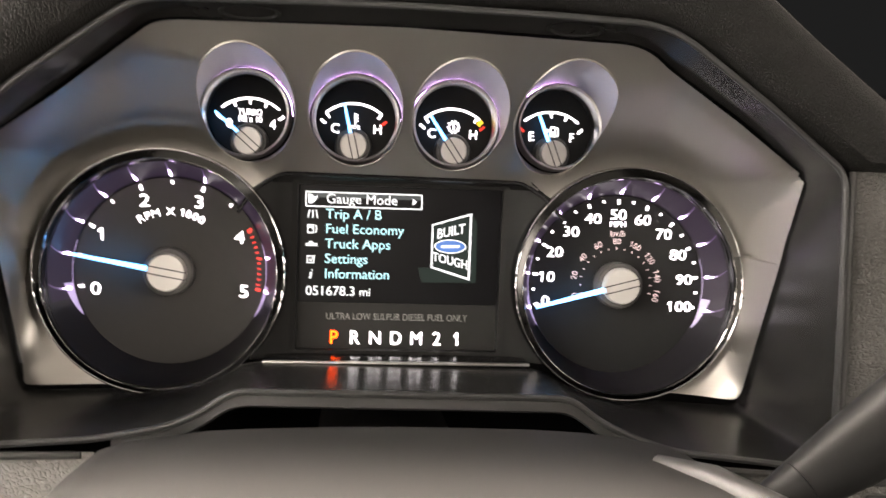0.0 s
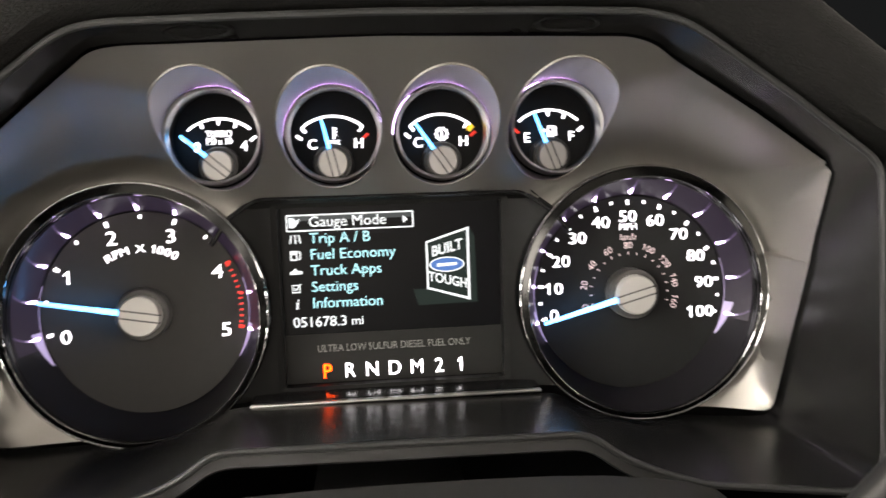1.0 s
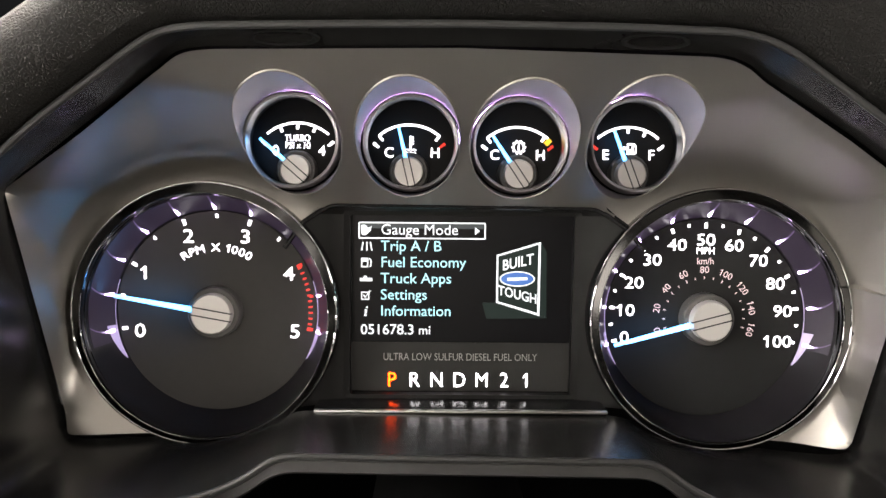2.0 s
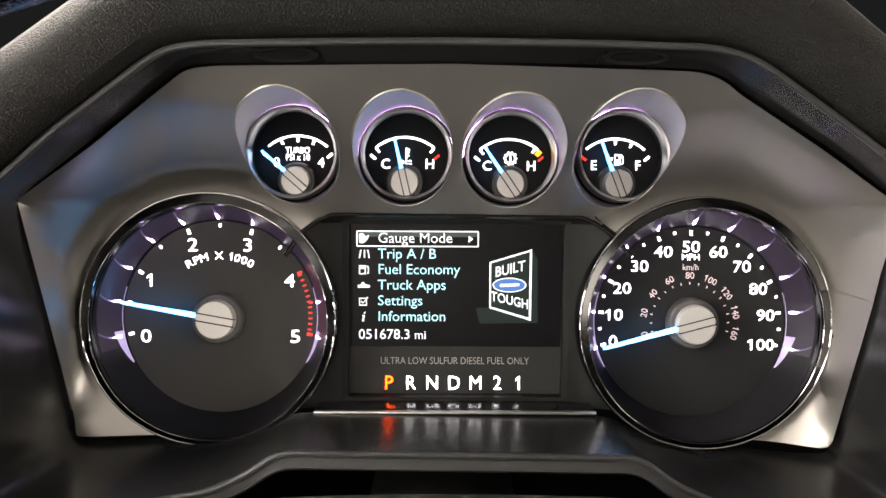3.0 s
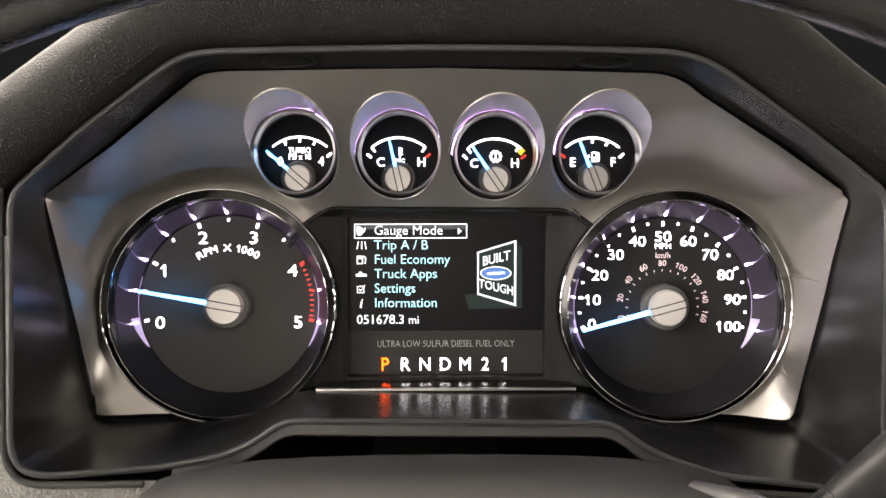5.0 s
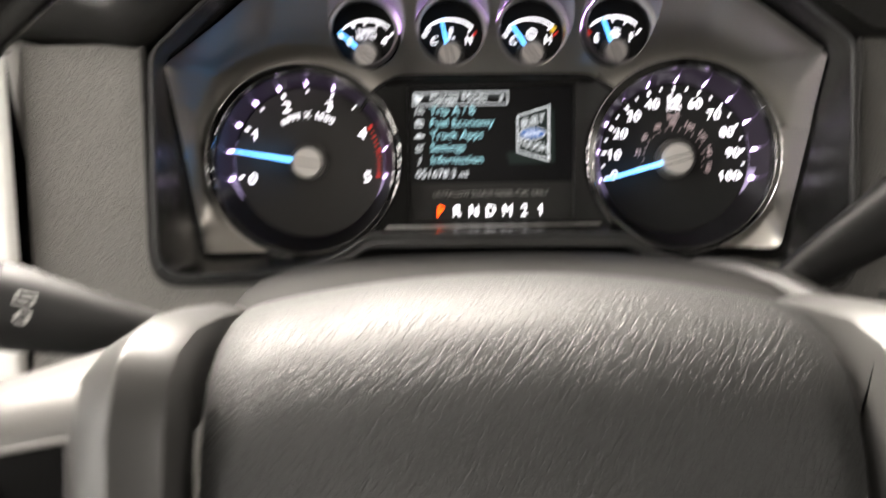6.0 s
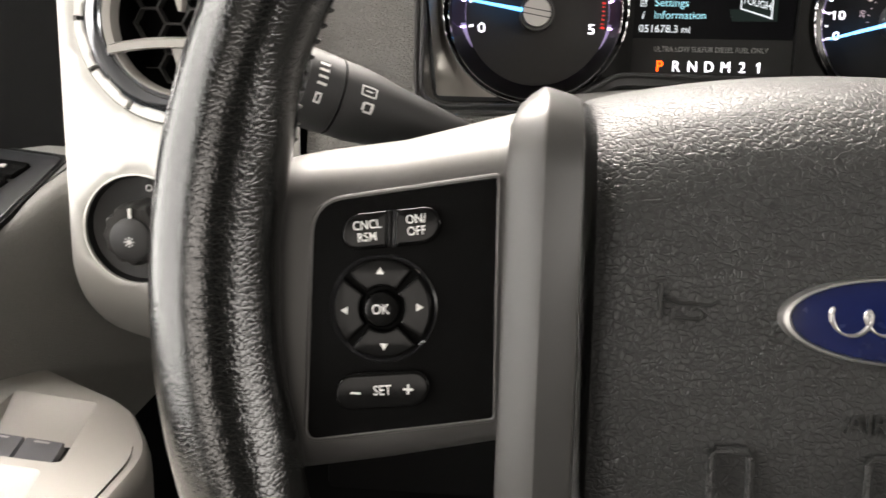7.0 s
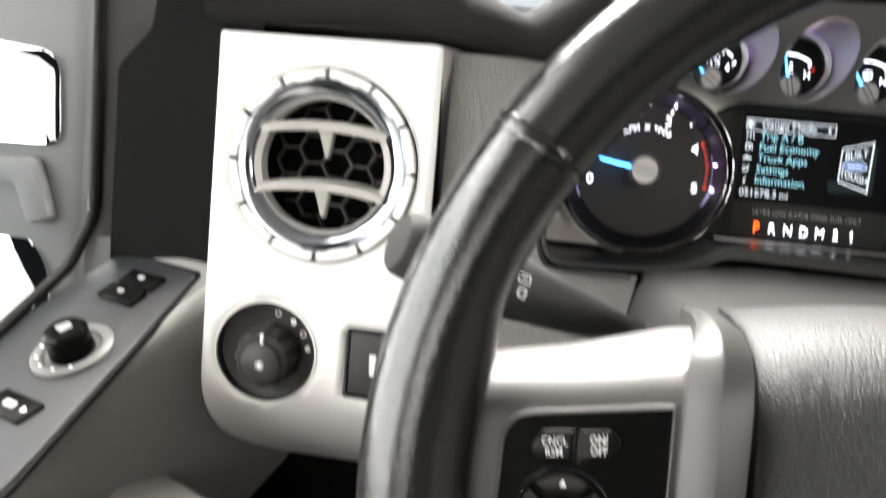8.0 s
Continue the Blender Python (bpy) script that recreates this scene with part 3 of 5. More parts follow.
part("screen", prism(rounded([(-0.0445, 0.0378), (0.0525, 0.0378), (0.0520, -0.0185), (-0.0445, -0.0185)], 0.0003, 1), 0.0022, 0.0012), SCREEN, display, "lit black colour menu screen")
part("shift_window", prism([(-0.0445, -0.0185), (0.0520, -0.0185), (0.0518, -0.0402), (-0.0445, -0.0402)], 0.0022, 0.0009), STRIP, display, "charcoal strip with gear letters")


def flat(name, pts, material, parent, y=0.0, label=""):
    """A thin lit shape on a display."""
    return part(name, prism(pts, y + 0.0004, y), material, parent, label, smooth=False)


SY = 0.0006
rows_text = [("Gauge Mode", 0.0311, LCD_WHITE), ("Trip A / B", 0.0239, LCD_CYAN), ("Fuel Economy", 0.0168, LCD_CYAN), ("Truck Apps", 0.0097, LCD_CYAN), ("Settings", 0.0025, LCD_CYAN), ("Information", -0.0047, LCD_CYAN)]
for words, z, m in rows_text:
    write("menu_line", words, 0.0066, (-0.0318, SY, z), m, display, align="LEFT", bold=0.0)
write("odometer", "051678.3", 0.0064, (-0.0405, SY, -0.0130), LCD_WHITE, display, align="LEFT", bold=0.006)
write("odometer_unit", "mi", 0.0056, (-0.0150, SY, -0.0132), LCD_WHITE, display, align="LEFT")
# highlighted line: a bright rim round a grey bar
hl_out = rounded([(-0.0415, 0.0346), (0.0143, 0.0346), (0.0143, 0.0272), (-0.0415, 0.0272)], 0.0006, 2)
hl_in = rounded([(-0.0409, 0.0340), (0.0137, 0.0340), (0.0137, 0.0278), (-0.0409, 0.0278)], 0.0004, 2)
part("menu_highlight", loft([[Vector((x, SY, z)) for x, z in hl_out], [Vector((x, SY, z)) for x, z in hl_in]]), LCD_WHITE, display, smooth=False)
flat("menu_highlight", [(-0.0409, 0.0340), (0.0137, 0.0340), (0.0137, 0.0318), (-0.0409, 0.0318)], LCD_GREY, display, 0.0009)
flat("menu_arrow", [(0.0096, 0.0326), (0.0096, 0.0292), (0.0117, 0.0309)], LCD_WHITE, display, SY)
# small pictograms before the lines
flat("menu_icon", rounded([(-0.0404, 0.0333), (-0.0384, 0.0333), (-0.0372, 0.0318), (-0.0356, 0.0330), (-0.0362, 0.0308), (-0.0384, 0.0286), (-0.0402, 0.0290)], 0.0005, 2), LCD_WHITE, display, SY)
for dx in (-0.0404, -0.0381, -0.0359):
    s = 0.0007 if dx < -0.039 else (-0.0007 if dx > -0.037 else 0.0)
    flat("menu_icon", [(dx, 0.0220), (dx + 0.0006, 0.0220), (dx + 0.0006 + s, 0.0258), (dx + s, 0.0258)], LCD_WHITE, display, SY)
part("menu_icon", loft([[Vector((x, SY, z)) for x, z in loop] for loop in ([(-0.0403, 0.0146), (-0.0371, 0.0146), (-0.0371, 0.0188), (-0.0403, 0.0188)], [(-0.0397, 0.0152), (-0.0377, 0.0152), (-0.0377, 0.0171), (-0.0397, 0.0171)])]), LCD_WHITE, display, smooth=False)
flat("menu_icon", [(-0.0368, 0.0148), (-0.0358, 0.0150), (-0.0357, 0.0178), (-0.0366, 0.0188), (-0.0369, 0.0184), (-0.0362, 0.0176), (-0.0363, 0.0156)], LCD_WHITE, display, SY)
flat("menu_icon", [(-0.0408, 0.0085), (-0.0354, 0.0085), (-0.0354, 0.0098), (-0.0375, 0.0100), (-0.0380, 0.0109), (-0.0390, 0.0109), (-0.0394, 0.0099), (-0.0408, 0.0098)], LCD_WHITE, display, SY)
part("menu_icon", loft([[Vector((x, SY, z)) for x, z in loop] for loop in ([(-0.0402, 0.0003), (-0.0366, 0.0003), (-0.0366, 0.0039), (-0.0402, 0.0039)], [(-0.0397, 0.0008), (-0.0371, 0.0008), (-0.0371, 0.0034), (-0.0397, 0.0034)])]), LCD_WHITE, display, smooth=False)
flat("menu_icon", [(-0.0394, 0.0022), (-0.0384, 0.0011), (-0.0360, 0.0042), (-0.0364, 0.0044), (-0.0384, 0.0018), (-0.0391, 0.0026)], LCD_WHITE, display, SY - 0.0005)
flat("menu_icon", [(-0.0391, -0.0069), (-0.0377, -0.0069), (-0.0380, -0.0064), (-0.0375, -0.0040), (-0.0388, -0.0040), (-0.0387, -0.0045), (-0.0384, -0.0045), (-0.0388, -0.0064)], LCD_WHITE, display, SY)
flat("menu_icon", [(-0.0381, -0.0034), (-0.0374, -0.0034), (-0.0372, -0.0027), (-0.0379, -0.0027)], LCD_WHITE, display, SY)
# picture of a lit slanted sign
sg = [(0.0192, 0.0205), (0.0386, 0.0264), (0.0384, -0.0064), (0.0192, -0.0006)]
sg_in = [(0.0200, 0.0199), (0.0376, 0.0252), (0.0374, -0.0050), (0.0200, 0.0001)]
flat("picture_floor", [(0.0130, -0.0006), (0.0192, -0.0006), (0.0384, -0.0064), (0.0420, -0.0074), (0.0150, -0.0078)], LCD_DIM, display, 0.0010)
flat("picture_wall", [(0.0386, 0.0264), (0.0412, 0.0220), (0.0415, -0.0072), (0.0384, -0.0064)], LCD_DIM, display, 0.0010)
part("picture_sign", loft([[Vector((x, SY, z)) for x, z in sg], [Vector((x, SY, z)) for x, z in sg_in]]), LCD_WHITE, display, smooth=False)
flat("picture_ground", sg_in, LCD_DIM, display, 0.0010)
for words, z, shear in (("BUILT", 0.0172, 0.235), ("TOUGH", 0.0029, -0.235)):
    me = letters(words, 0.0060 if words == "TOUGH" else 0.0066, squeeze=0.80, bold=0.016)
    me.materials.clear()
    sh = Matrix.Identity(4)
    sh[2][0] = shear
    me.transform(sh)
    part("picture_word", me, LCD_WHITE, display, loc=Matrix.Translation((0.0286, SY - 0.0002, z)))
oval = [(v.x, v.z) for v in circle(0.0284, 0, 0.0100, 0.0078, 0.0034, n=32)]
oval_in = [(v.x, v.z) for v in circle(0.0284, 0, 0.0100, 0.0072, 0.0029, n=32)]
part("picture_oval", loft([[Vector((x, SY, z)) for x, z in oval], [Vector((x, SY, z)) for x, z in oval_in]]), LCD_WHITE, display, smooth=False)
flat("picture_oval", oval_in, LCD_BLUE, display, 0.0007)
flat("picture_bar", rounded([(0.0240, 0.0091), (0.0328, 0.0096), (0.0330, 0.0108), (0.0240, 0.0105)], 0.0004, 2), LCD_WHITE, display, 0.0001)
write("fuel_notice", "ULTRA LOW SULFUR DIESEL FUEL ONLY", 0.0046, (0.0036, 0.0004, -0.0250), PRINT, display, squeeze=0.82, bold=0.0)
for i, ch in enumerate("PRNDM21"):
    write("gear_letter", ch, 0.0092, (-0.0266 + 0.00995 * i, 0.0004, -0.0354), AMBER if ch == "P" else WHITE, display, squeeze=0.90, bold=0.0)


# ---- large dials ----
def big_dial(name, c, ci, label, grey):
    face = part(name, lathe([(0.0437, 0.0030), (0.0437, 0.0), (0.0, 0.0)], *c, n=72), FACE_GREY if grey else FACE, cluster, label)
    loops = [circle(*p, n=96) for p in ((c[0], 0.0010, c[1], 0.0437), (c[0], 0.0004, c[1], 0.0440), (ci[0], -0.0120, ci[1] - 0.0008, 0.0508), (ci[0], -0.0165, ci[1] - 0.0010, 0.0514))]
    part("dial_well", loft(loops), CONE, face, "sloping smoked chapter ring")
    band = []
    for s0 in (0.06, 0.35, 0.65, 0.97):
        row = []
        for i in range(49):
            a = radians(197 - 214 * i / 48)
            x0, z0 = c[0] + 0.0440 * math.cos(a), c[1] + 0.0440 * math.sin(a)
            x1, z1 = ci[0] + 0.0508 * math.cos(a), ci[1] - 0.0008 + 0.0508 * math.sin(a)
            row.append(Vector((x0 + (x1 - x0) * s0, -0.0006 - 0.0116 * s0, z0 + (z1 - z0) * s0)))
        band.append(row)
    part("glow_haze_band", loft(band, False), HAZE, face, "dim violet glow painted for guide light reflected in the ring")
    # dark chrome bezel, wider at its top
    loops = []
    for dz, r, y in ((-0.0010, 0.0510, -0.0140), (-0.0010, 0.0516, -0.0172), (-0.0009, 0.0521, -0.0184), (0.0, 0.0546, -0.0180), (0.0, 0.0556, -0.0166), (0.0, 0.0560, -0.0145), (0.0, 0.0562, 0.004)):
        loops.append(circle(ci[0], y, ci[1] + dz, r, n=96))
    part("bezel_ring", loft(loops), DARK_CHROME, face, "dark chrome bezel ring")
    part("bezel_line", sweep(circle(ci[0], -0.0176, ci[1], 0.0552, n=96), 0.00045, 8, closed=True), CHROME, face, "bright chrome edge")
    part("bezel_line", sweep(circle(ci[0], -0.0180, ci[1] - 0.0009, 0.0518, n=96), 0.0002, 6, closed=True), CHROME, face, "fine bright inner edge")
    return face


def hub_cap(c, r, y, deg, face, big=True):
    h = 0.012 if big else 0.007
    part("needle_base", lathe([(r * 1.28, 0.0), (r * 1.28, -h * 0.55), (r * 1.2, -h * 0.62), (r, -h * 0.62)], *c, n=40, caps=(False, True)), HUB, face, "dark grey needle base")
    part("needle_cap", lathe([(r, -h * 0.3), (r, -h * 0.9), (r * 0.93, -h), (0.0, -h)], *c, n=40), CAP, face, "brushed metal needle cap")
    a = radians(deg)
    part("cap_groove", prism([(c[0] + r * 0.98 * math.cos(a) * s - math.sin(a) * q, c[1] + r * 0.98 * math.sin(a) * s + math.cos(a) * q) for s, q in ((-1, r * 0.22), (1, r * 0.22), (1, r * 0.16), (-1, r * 0.16))], -h * 0.9, -h - 0.0002), BLACK, face)
    part("cap_groove", prism([(c[0] + r * 0.98 * math.cos(a) * s - math.sin(a) * q, c[1] + r * 0.98 * math.sin(a) * s + math.cos(a) * q) for s, q in ((-1, -r * 0.22), (1, -r * 0.22), (1, -r * 0.16), (-1, -r * 0.16))], -h * 0.9, -h - 0.0002), BLACK, face)


def on_ring(c, ci, deg, s, lift=0.0004):
    """A point of the sloping chapter ring, s running from its foot to its rim."""
    a = radians(deg)
    x0, z0 = c[0] + 0.0440 * math.cos(a), c[1] + 0.0440 * math.sin(a)
    x1, z1 = ci[0] + 0.0508 * math.cos(a), ci[1] - 0.0008 + 0.0508 * math.sin(a)
    return Vector((x0 + (x1 - x0) * s, -0.0006 - 0.0116 * s - lift, z0 + (z1 - z0) * s))


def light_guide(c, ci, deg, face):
    """A bright stub at the foot of the ring and a glowing fan painted as its reflection."""
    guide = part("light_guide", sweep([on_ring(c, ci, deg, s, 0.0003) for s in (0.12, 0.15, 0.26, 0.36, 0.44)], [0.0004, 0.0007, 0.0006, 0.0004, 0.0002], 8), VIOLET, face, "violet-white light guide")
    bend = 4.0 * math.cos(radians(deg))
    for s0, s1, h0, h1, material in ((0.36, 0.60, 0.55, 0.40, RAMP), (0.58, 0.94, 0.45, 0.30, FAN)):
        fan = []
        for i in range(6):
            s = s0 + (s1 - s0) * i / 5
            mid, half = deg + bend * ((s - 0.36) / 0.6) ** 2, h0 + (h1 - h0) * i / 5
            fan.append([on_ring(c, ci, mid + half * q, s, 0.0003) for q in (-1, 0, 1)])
        part("reflection_streak", loft(fan, False), material, guide, "violet streak, a painted reflection of the guide on the ring")


tach = big_dial("tachometer", TACH, TACH_RING, "tachometer dial, lens sheen in its grey, with lit white numerals", True)
for k in range(11):
    deg = 191 - 20.2 * k
    long = k % 2 == 0
    part("tick", bar(TACH, 0.0400 if long else 0.0408, 0.0424, deg, 0.0013 if long else 0.0010, 0.0, -0.0003), WHITE if k < 8 else RED, tach)
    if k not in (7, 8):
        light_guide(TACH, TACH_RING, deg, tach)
for k in range(12):
    part("redline_mark", bar(TACH, 0.0399, 0.0416, 28.0 - 3.6 * k, 0.0007, 0.0, -0.0003), RED, tach)
for n in range(6):
    x, z = polar(TACH, 0.0345 if n in (0, 5) else 0.0360, 191 - 40.4 * n)
    write("numeral", str(n), 0.0084, (x, -0.0003, z - (0.0026 if n in (0, 5) else 0.0014)), WHITE, tach, squeeze=1.22, bold=0.0)
run = [(ch, 0.0016 if ch == " " else letters(ch, 0.0050, "CENTER", 0.0, 1.15, 0.0).vertices) for ch in "RPM X 1000"]
run = [(ch, v if ch == " " else max(q.co.x for q in v) - min(q.co.x for q in v)) for ch, v in run]
total, gone = sum(w + 0.0007 for ch, w in run), 0.0
for ch, w in run:
    deg = 90 + math.degrees((total / 2 - gone - w / 2) / 0.0283)
    gone += w + 0.0007
    x, z = polar((TACH[0], TACH[1] - 0.0006), 0.0283, deg)
    if ch != " ":
        write("dial_letter", ch, 0.0050, (x, -0.0003, z), WHITE, tach, turn=deg - 90, squeeze=1.15, bold=0.0)
part("needle", bar(TACH, 0.0090, 0.0425, 170.2, 0.0022, -0.0072, -0.0088, 0.55), NEEDLE, tach, "glowing ice-blue needle")
hub_cap(TACH, 0.0088, 0.0, 170, tach)

speedo = big_dial("speedometer", SPEED, SPEED_RING, "black speedometer dial with lit white numerals", False)
for k in range(21):
    deg = 195 - 10.5 * k
    long = k % 2 == 0
    part("tick", bar(SPEED, 0.0397 if long else 0.0406, 0.0419, deg, 0.0012 if long else 0.0011, 0.0, -0.0003), WHITE, speedo)
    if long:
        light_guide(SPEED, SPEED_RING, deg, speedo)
for n in range(0, 101, 10):
    x, z = polar(SPEED, 0.0350 if n not in (0, 100) else 0.0340, 195 - 2.1 * n + (-2.5 if n == 0 else 0))
    write("numeral", str(n), 0.0073, (x - (0.0018 if n == 0 else 0.0), -0.0003, z - (0.0018 if n in (0, 100) else 0.0008)), WHITE, speedo, squeeze=1.18, bold=0.0)
write("dial_word", "MPH", 0.0042, (SPEED[0], -0.0003, SPEED[1] + 0.0296), WHITE, speedo, bold=0.0)
write("dial_word", "km/h", 0.0042, (SPEED[0], -0.0003, SPEED[1] + 0.0250), PINK, speedo, squeeze=0.9, bold=0.003)
for n in range(0, 161, 20):
    deg = 195 - 1.305 * n
    x, z = polar(SPEED, 0.0212, deg)
    write("numeral", str(n), 0.0042, (x, -0.0003, z), PINK, speedo, turn=deg - 90, bold=0.0)
    part("tick", bar(SPEED, 0.0172, 0.0184, deg, 0.0004, 0.0, -0.0003), PINK, speedo)
    if n < 160:
        part("tick", bar(SPEED, 0.0172, 0.0182, deg - 13.05, 0.0004, 0.0, -0.0003), PINK, speedo)
part("needle", bar(SPEED, 0.0090, 0.0425, 195.3, 0.0022, -0.0072, -0.0088, 0.55), NEEDLE, speedo, "glowing ice-blue needle")
hub_cap(SPEED, 0.0088, 0.0, 195, speedo)
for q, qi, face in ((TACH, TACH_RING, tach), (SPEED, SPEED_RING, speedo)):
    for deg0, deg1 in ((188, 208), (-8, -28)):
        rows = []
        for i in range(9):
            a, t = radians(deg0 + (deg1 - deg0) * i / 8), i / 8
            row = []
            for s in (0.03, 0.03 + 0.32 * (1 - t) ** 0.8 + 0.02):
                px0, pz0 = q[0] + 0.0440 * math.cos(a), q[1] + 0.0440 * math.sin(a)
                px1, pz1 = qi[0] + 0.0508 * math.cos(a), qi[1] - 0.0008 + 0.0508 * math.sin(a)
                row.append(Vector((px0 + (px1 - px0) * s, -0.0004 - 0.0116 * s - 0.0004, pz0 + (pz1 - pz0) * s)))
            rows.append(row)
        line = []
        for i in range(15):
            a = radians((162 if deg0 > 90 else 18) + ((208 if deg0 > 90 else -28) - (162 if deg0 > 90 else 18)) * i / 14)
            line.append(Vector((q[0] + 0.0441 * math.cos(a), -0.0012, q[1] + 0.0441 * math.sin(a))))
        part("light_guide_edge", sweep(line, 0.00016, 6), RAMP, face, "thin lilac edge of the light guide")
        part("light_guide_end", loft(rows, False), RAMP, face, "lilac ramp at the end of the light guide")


# ---- four small gauges ----
def small_gauge(c, hole, label, low, high, needle, extras, px=0.0, lx=0.0):
    face = part("small_gauge", lathe([(0.0193, 0.006), (0.0193, 0.004), (0.0, 0.004)], *c, n=48), FACE, cluster, label)
    part("gauge_well", lathe([(0.0193, 0.0045), (0.0190, -0.0085)], *c, n=64), CONE, face, "smoked well wall")
    part("gauge_ring", lathe([(0.0186, -0.004), (0.0187, -0.0100), (0.0190, -0.0118), (0.0200, -0.0122), (0.0206, -0.0112), (0.0208, -0.004)], *c, n=64), RING, face, "satin nickel ring")
    loops = []
    for t in (0.0, 0.12, 0.3, 0.5, 0.7, 0.85, 1.0):
        loop = []
        for i in range(48):
            a = 2 * math.pi * i / 48
            p0 = Vector((c[0] + 0.0217 * math.cos(a), -0.0025, c[1] + 0.0216 * math.sin(a)))
            x, z = hole_rim(hole, a)
            p1 = Vector((x, -plate_height(x, z), z))
            loop.append(p0.lerp(p1, t))
        loops.append(loop)
    part("gauge_tube", loft(loops), TUBE, face, "satin tube leading to the gauge")
    part("hidden_glow_arc", loft([circle(c[0], q, c[1], r, n=48)[:25] for q, r in ((-0.0024, 0.02085), (-0.0027, 0.0210), (-0.0024, 0.0211))], False), GLOW, face, "unseen lilac glow added behind the ring to tint the tube")
    y = 0.0036
    pv = (c[0] + 0.0010 + px, c[1] - 0.0122)
    for k in range(18):
        a0, a1 = 130 - 80 * k / 18, 130 - 80 * (k + 1) / 18 - 0.3
        q = [polar(pv, 0.0203, a0), polar(pv, 0.0203, a1), polar(pv, 0.0212, a1), polar(pv, 0.0212, a0)]
        part("scale_arc", prism(q, y + 0.0004, y), WHITE, face, smooth=False)
    for deg, r0, r1, wd, m in extras:
        part("scale_tick", bar(pv, r0, r1, deg, wd, y + 0.0004, y - 0.0001), m, face)
    write("numeral", low, 0.0062, (c[0] - 0.0098 + lx, y - 0.0002, c[1] - 0.0038), WHITE, face)
    write("numeral", high, 0.0062, (c[0] + 0.0104 + lx, y - 0.0002, c[1] - 0.0038), WHITE, face)
    part("needle", bar(pv, 0.0050, 0.0205, needle, 0.0016, -0.0012, -0.0024, 0.6), NEEDLE, face, "glowing ice-blue needle")
    cap = part("needle_base", lathe([(0.0088, 0.004), (0.0086, 0.0), (0.0080, -0.0010), (0.0064, -0.0010)], *pv, n=36, caps=(False, True)), HUB, face, "dark grey needle base")
    part("needle_cap", lathe([(0.0066, 0.0), (0.0065, -0.0042), (0.0060, -0.0050), (0.0, -0.0050)], *pv, n=36), CAP, face, "brushed metal needle cap")
    a = radians(needle)
    for q0, q1 in ((0.0017, 0.0012), (-0.0012, -0.0017)):
        part("cap_groove", prism([(pv[0] + 0.0064 * math.cos(a) * s - math.sin(a) * q, pv[1] + 0.0064 * math.sin(a) * s + math.cos(a) * q) for s, q in ((-1, q0), (1, q0), (1, q1), (-1, q1))], -0.0040, -0.0052), BLACK, face)
    return face, pv, y


ends = [(141, 0.0172, 0.0202, 0.0011), (39, 0.0172, 0.0202, 0.0011)]
g1, pv1, gy = small_gauge(SMALL[0], HOLES[0], "boost gauge with white arc and blue needle", "0", "4", 139, [(*ends[0], WHITE), (*ends[1], WHITE), (112, 0.0180, 0.0206, 0.0010, WHITE), (90, 0.0180, 0.0206, 0.0010, WHITE), (68, 0.0180, 0.0206, 0.0010, WHITE)], -0.0004, 0.0008)
write("dial_word", "TURBO", 0.0040, (SMALL[0][0] + 0.0006, gy - 0.0002, SMALL[0][1] + 0.0018), WHITE, g1, squeeze=0.85, bold=0.004)
write("dial_word", "PSI x 10", 0.0040, (SMALL[0][0] + 0.0006, gy - 0.0002, SMALL[0][1] - 0.0014), WHITE, g1, squeeze=0.85, bold=0.004)
g2, pv2, _ = small_gauge(SMALL[1], HOLES[1], "coolant temperature gauge with white arc and blue needle", "C", "H", 103, [(*ends[0], WHITE), (*ends[1], RED), (130, 0.0180, 0.0206, 0.0010, WHITE), (50, 0.0180, 0.0206, 0.0010, WHITE)], -0.0020, 0.0)
ic = (SMALL[1][0] - 0.0004, SMALL[1][1] - 0.0005)
part("gauge_icon", box(ic[0] - 0.0003, ic[0] + 0.0003, gy - 0.0003, gy, ic[1] - 0.001, ic[1] + 0.0042), WHITE, g2)
for k in range(3):
    part("gauge_icon", box(ic[0] + 0.0003, ic[0] + 0.0014, gy - 0.0003, gy, ic[1] + 0.0032 - 0.0014 * k, ic[1] + 0.0037 - 0.0014 * k), WHITE, g2)
for k in range(2):
    pts = [Vector((ic[0] - 0.0024 + 0.0008 * i, gy - 0.0002, ic[1] - 0.0018 - 0.0012 * k + (0.0003 if i % 2 else -0.0003))) for i in range(7)]
    part("gauge_icon", sweep(pts, 0.0002, 6), WHITE, g2)
g3, pv3, _ = small_gauge(SMALL[2], HOLES[2], "transmission temperature gauge with white arc and blue needle", "C", "H", 124, [(*ends[0], WHITE), (*ends[1], RED), (47, 0.0182, 0.0212, 0.0022, YELLOW), (130, 0.0180, 0.0206, 0.0010, WHITE), (54, 0.0180, 0.0206, 0.0010, WHITE)], -0.0008, 0.0)
ic = (SMALL[2][0] + 0.0008, SMALL[2][1] - 0.0002)
part("gauge_icon", loft([circle(ic[0], gy - 0.0003, ic[1], r, n=20) for r in (0.0024, 0.0020)]), WHITE, g3, smooth=False)
for k in range(10):
    part("gauge_icon", bar(ic, 0.0024, 0.0031, 36 * k, 0.0008, gy, gy - 0.0003), WHITE, g3)
part("gauge_icon", box(ic[0] - 0.0003, ic[0] + 0.0003, gy - 0.0003, gy, ic[1] - 0.0014, ic[1] + 0.0014), WHITE, g3)
g4, pv4, _ = small_gauge(SMALL[3], HOLES[3], "fuel gauge with white arc and blue needle", "E", "F", 111, [(*ends[0], RED), (*ends[1], WHITE), (90, 0.0180, 0.0206, 0.0010, WHITE), (68, 0.0180, 0.0206, 0.0010, WHITE)], -0.0019, -0.0010)
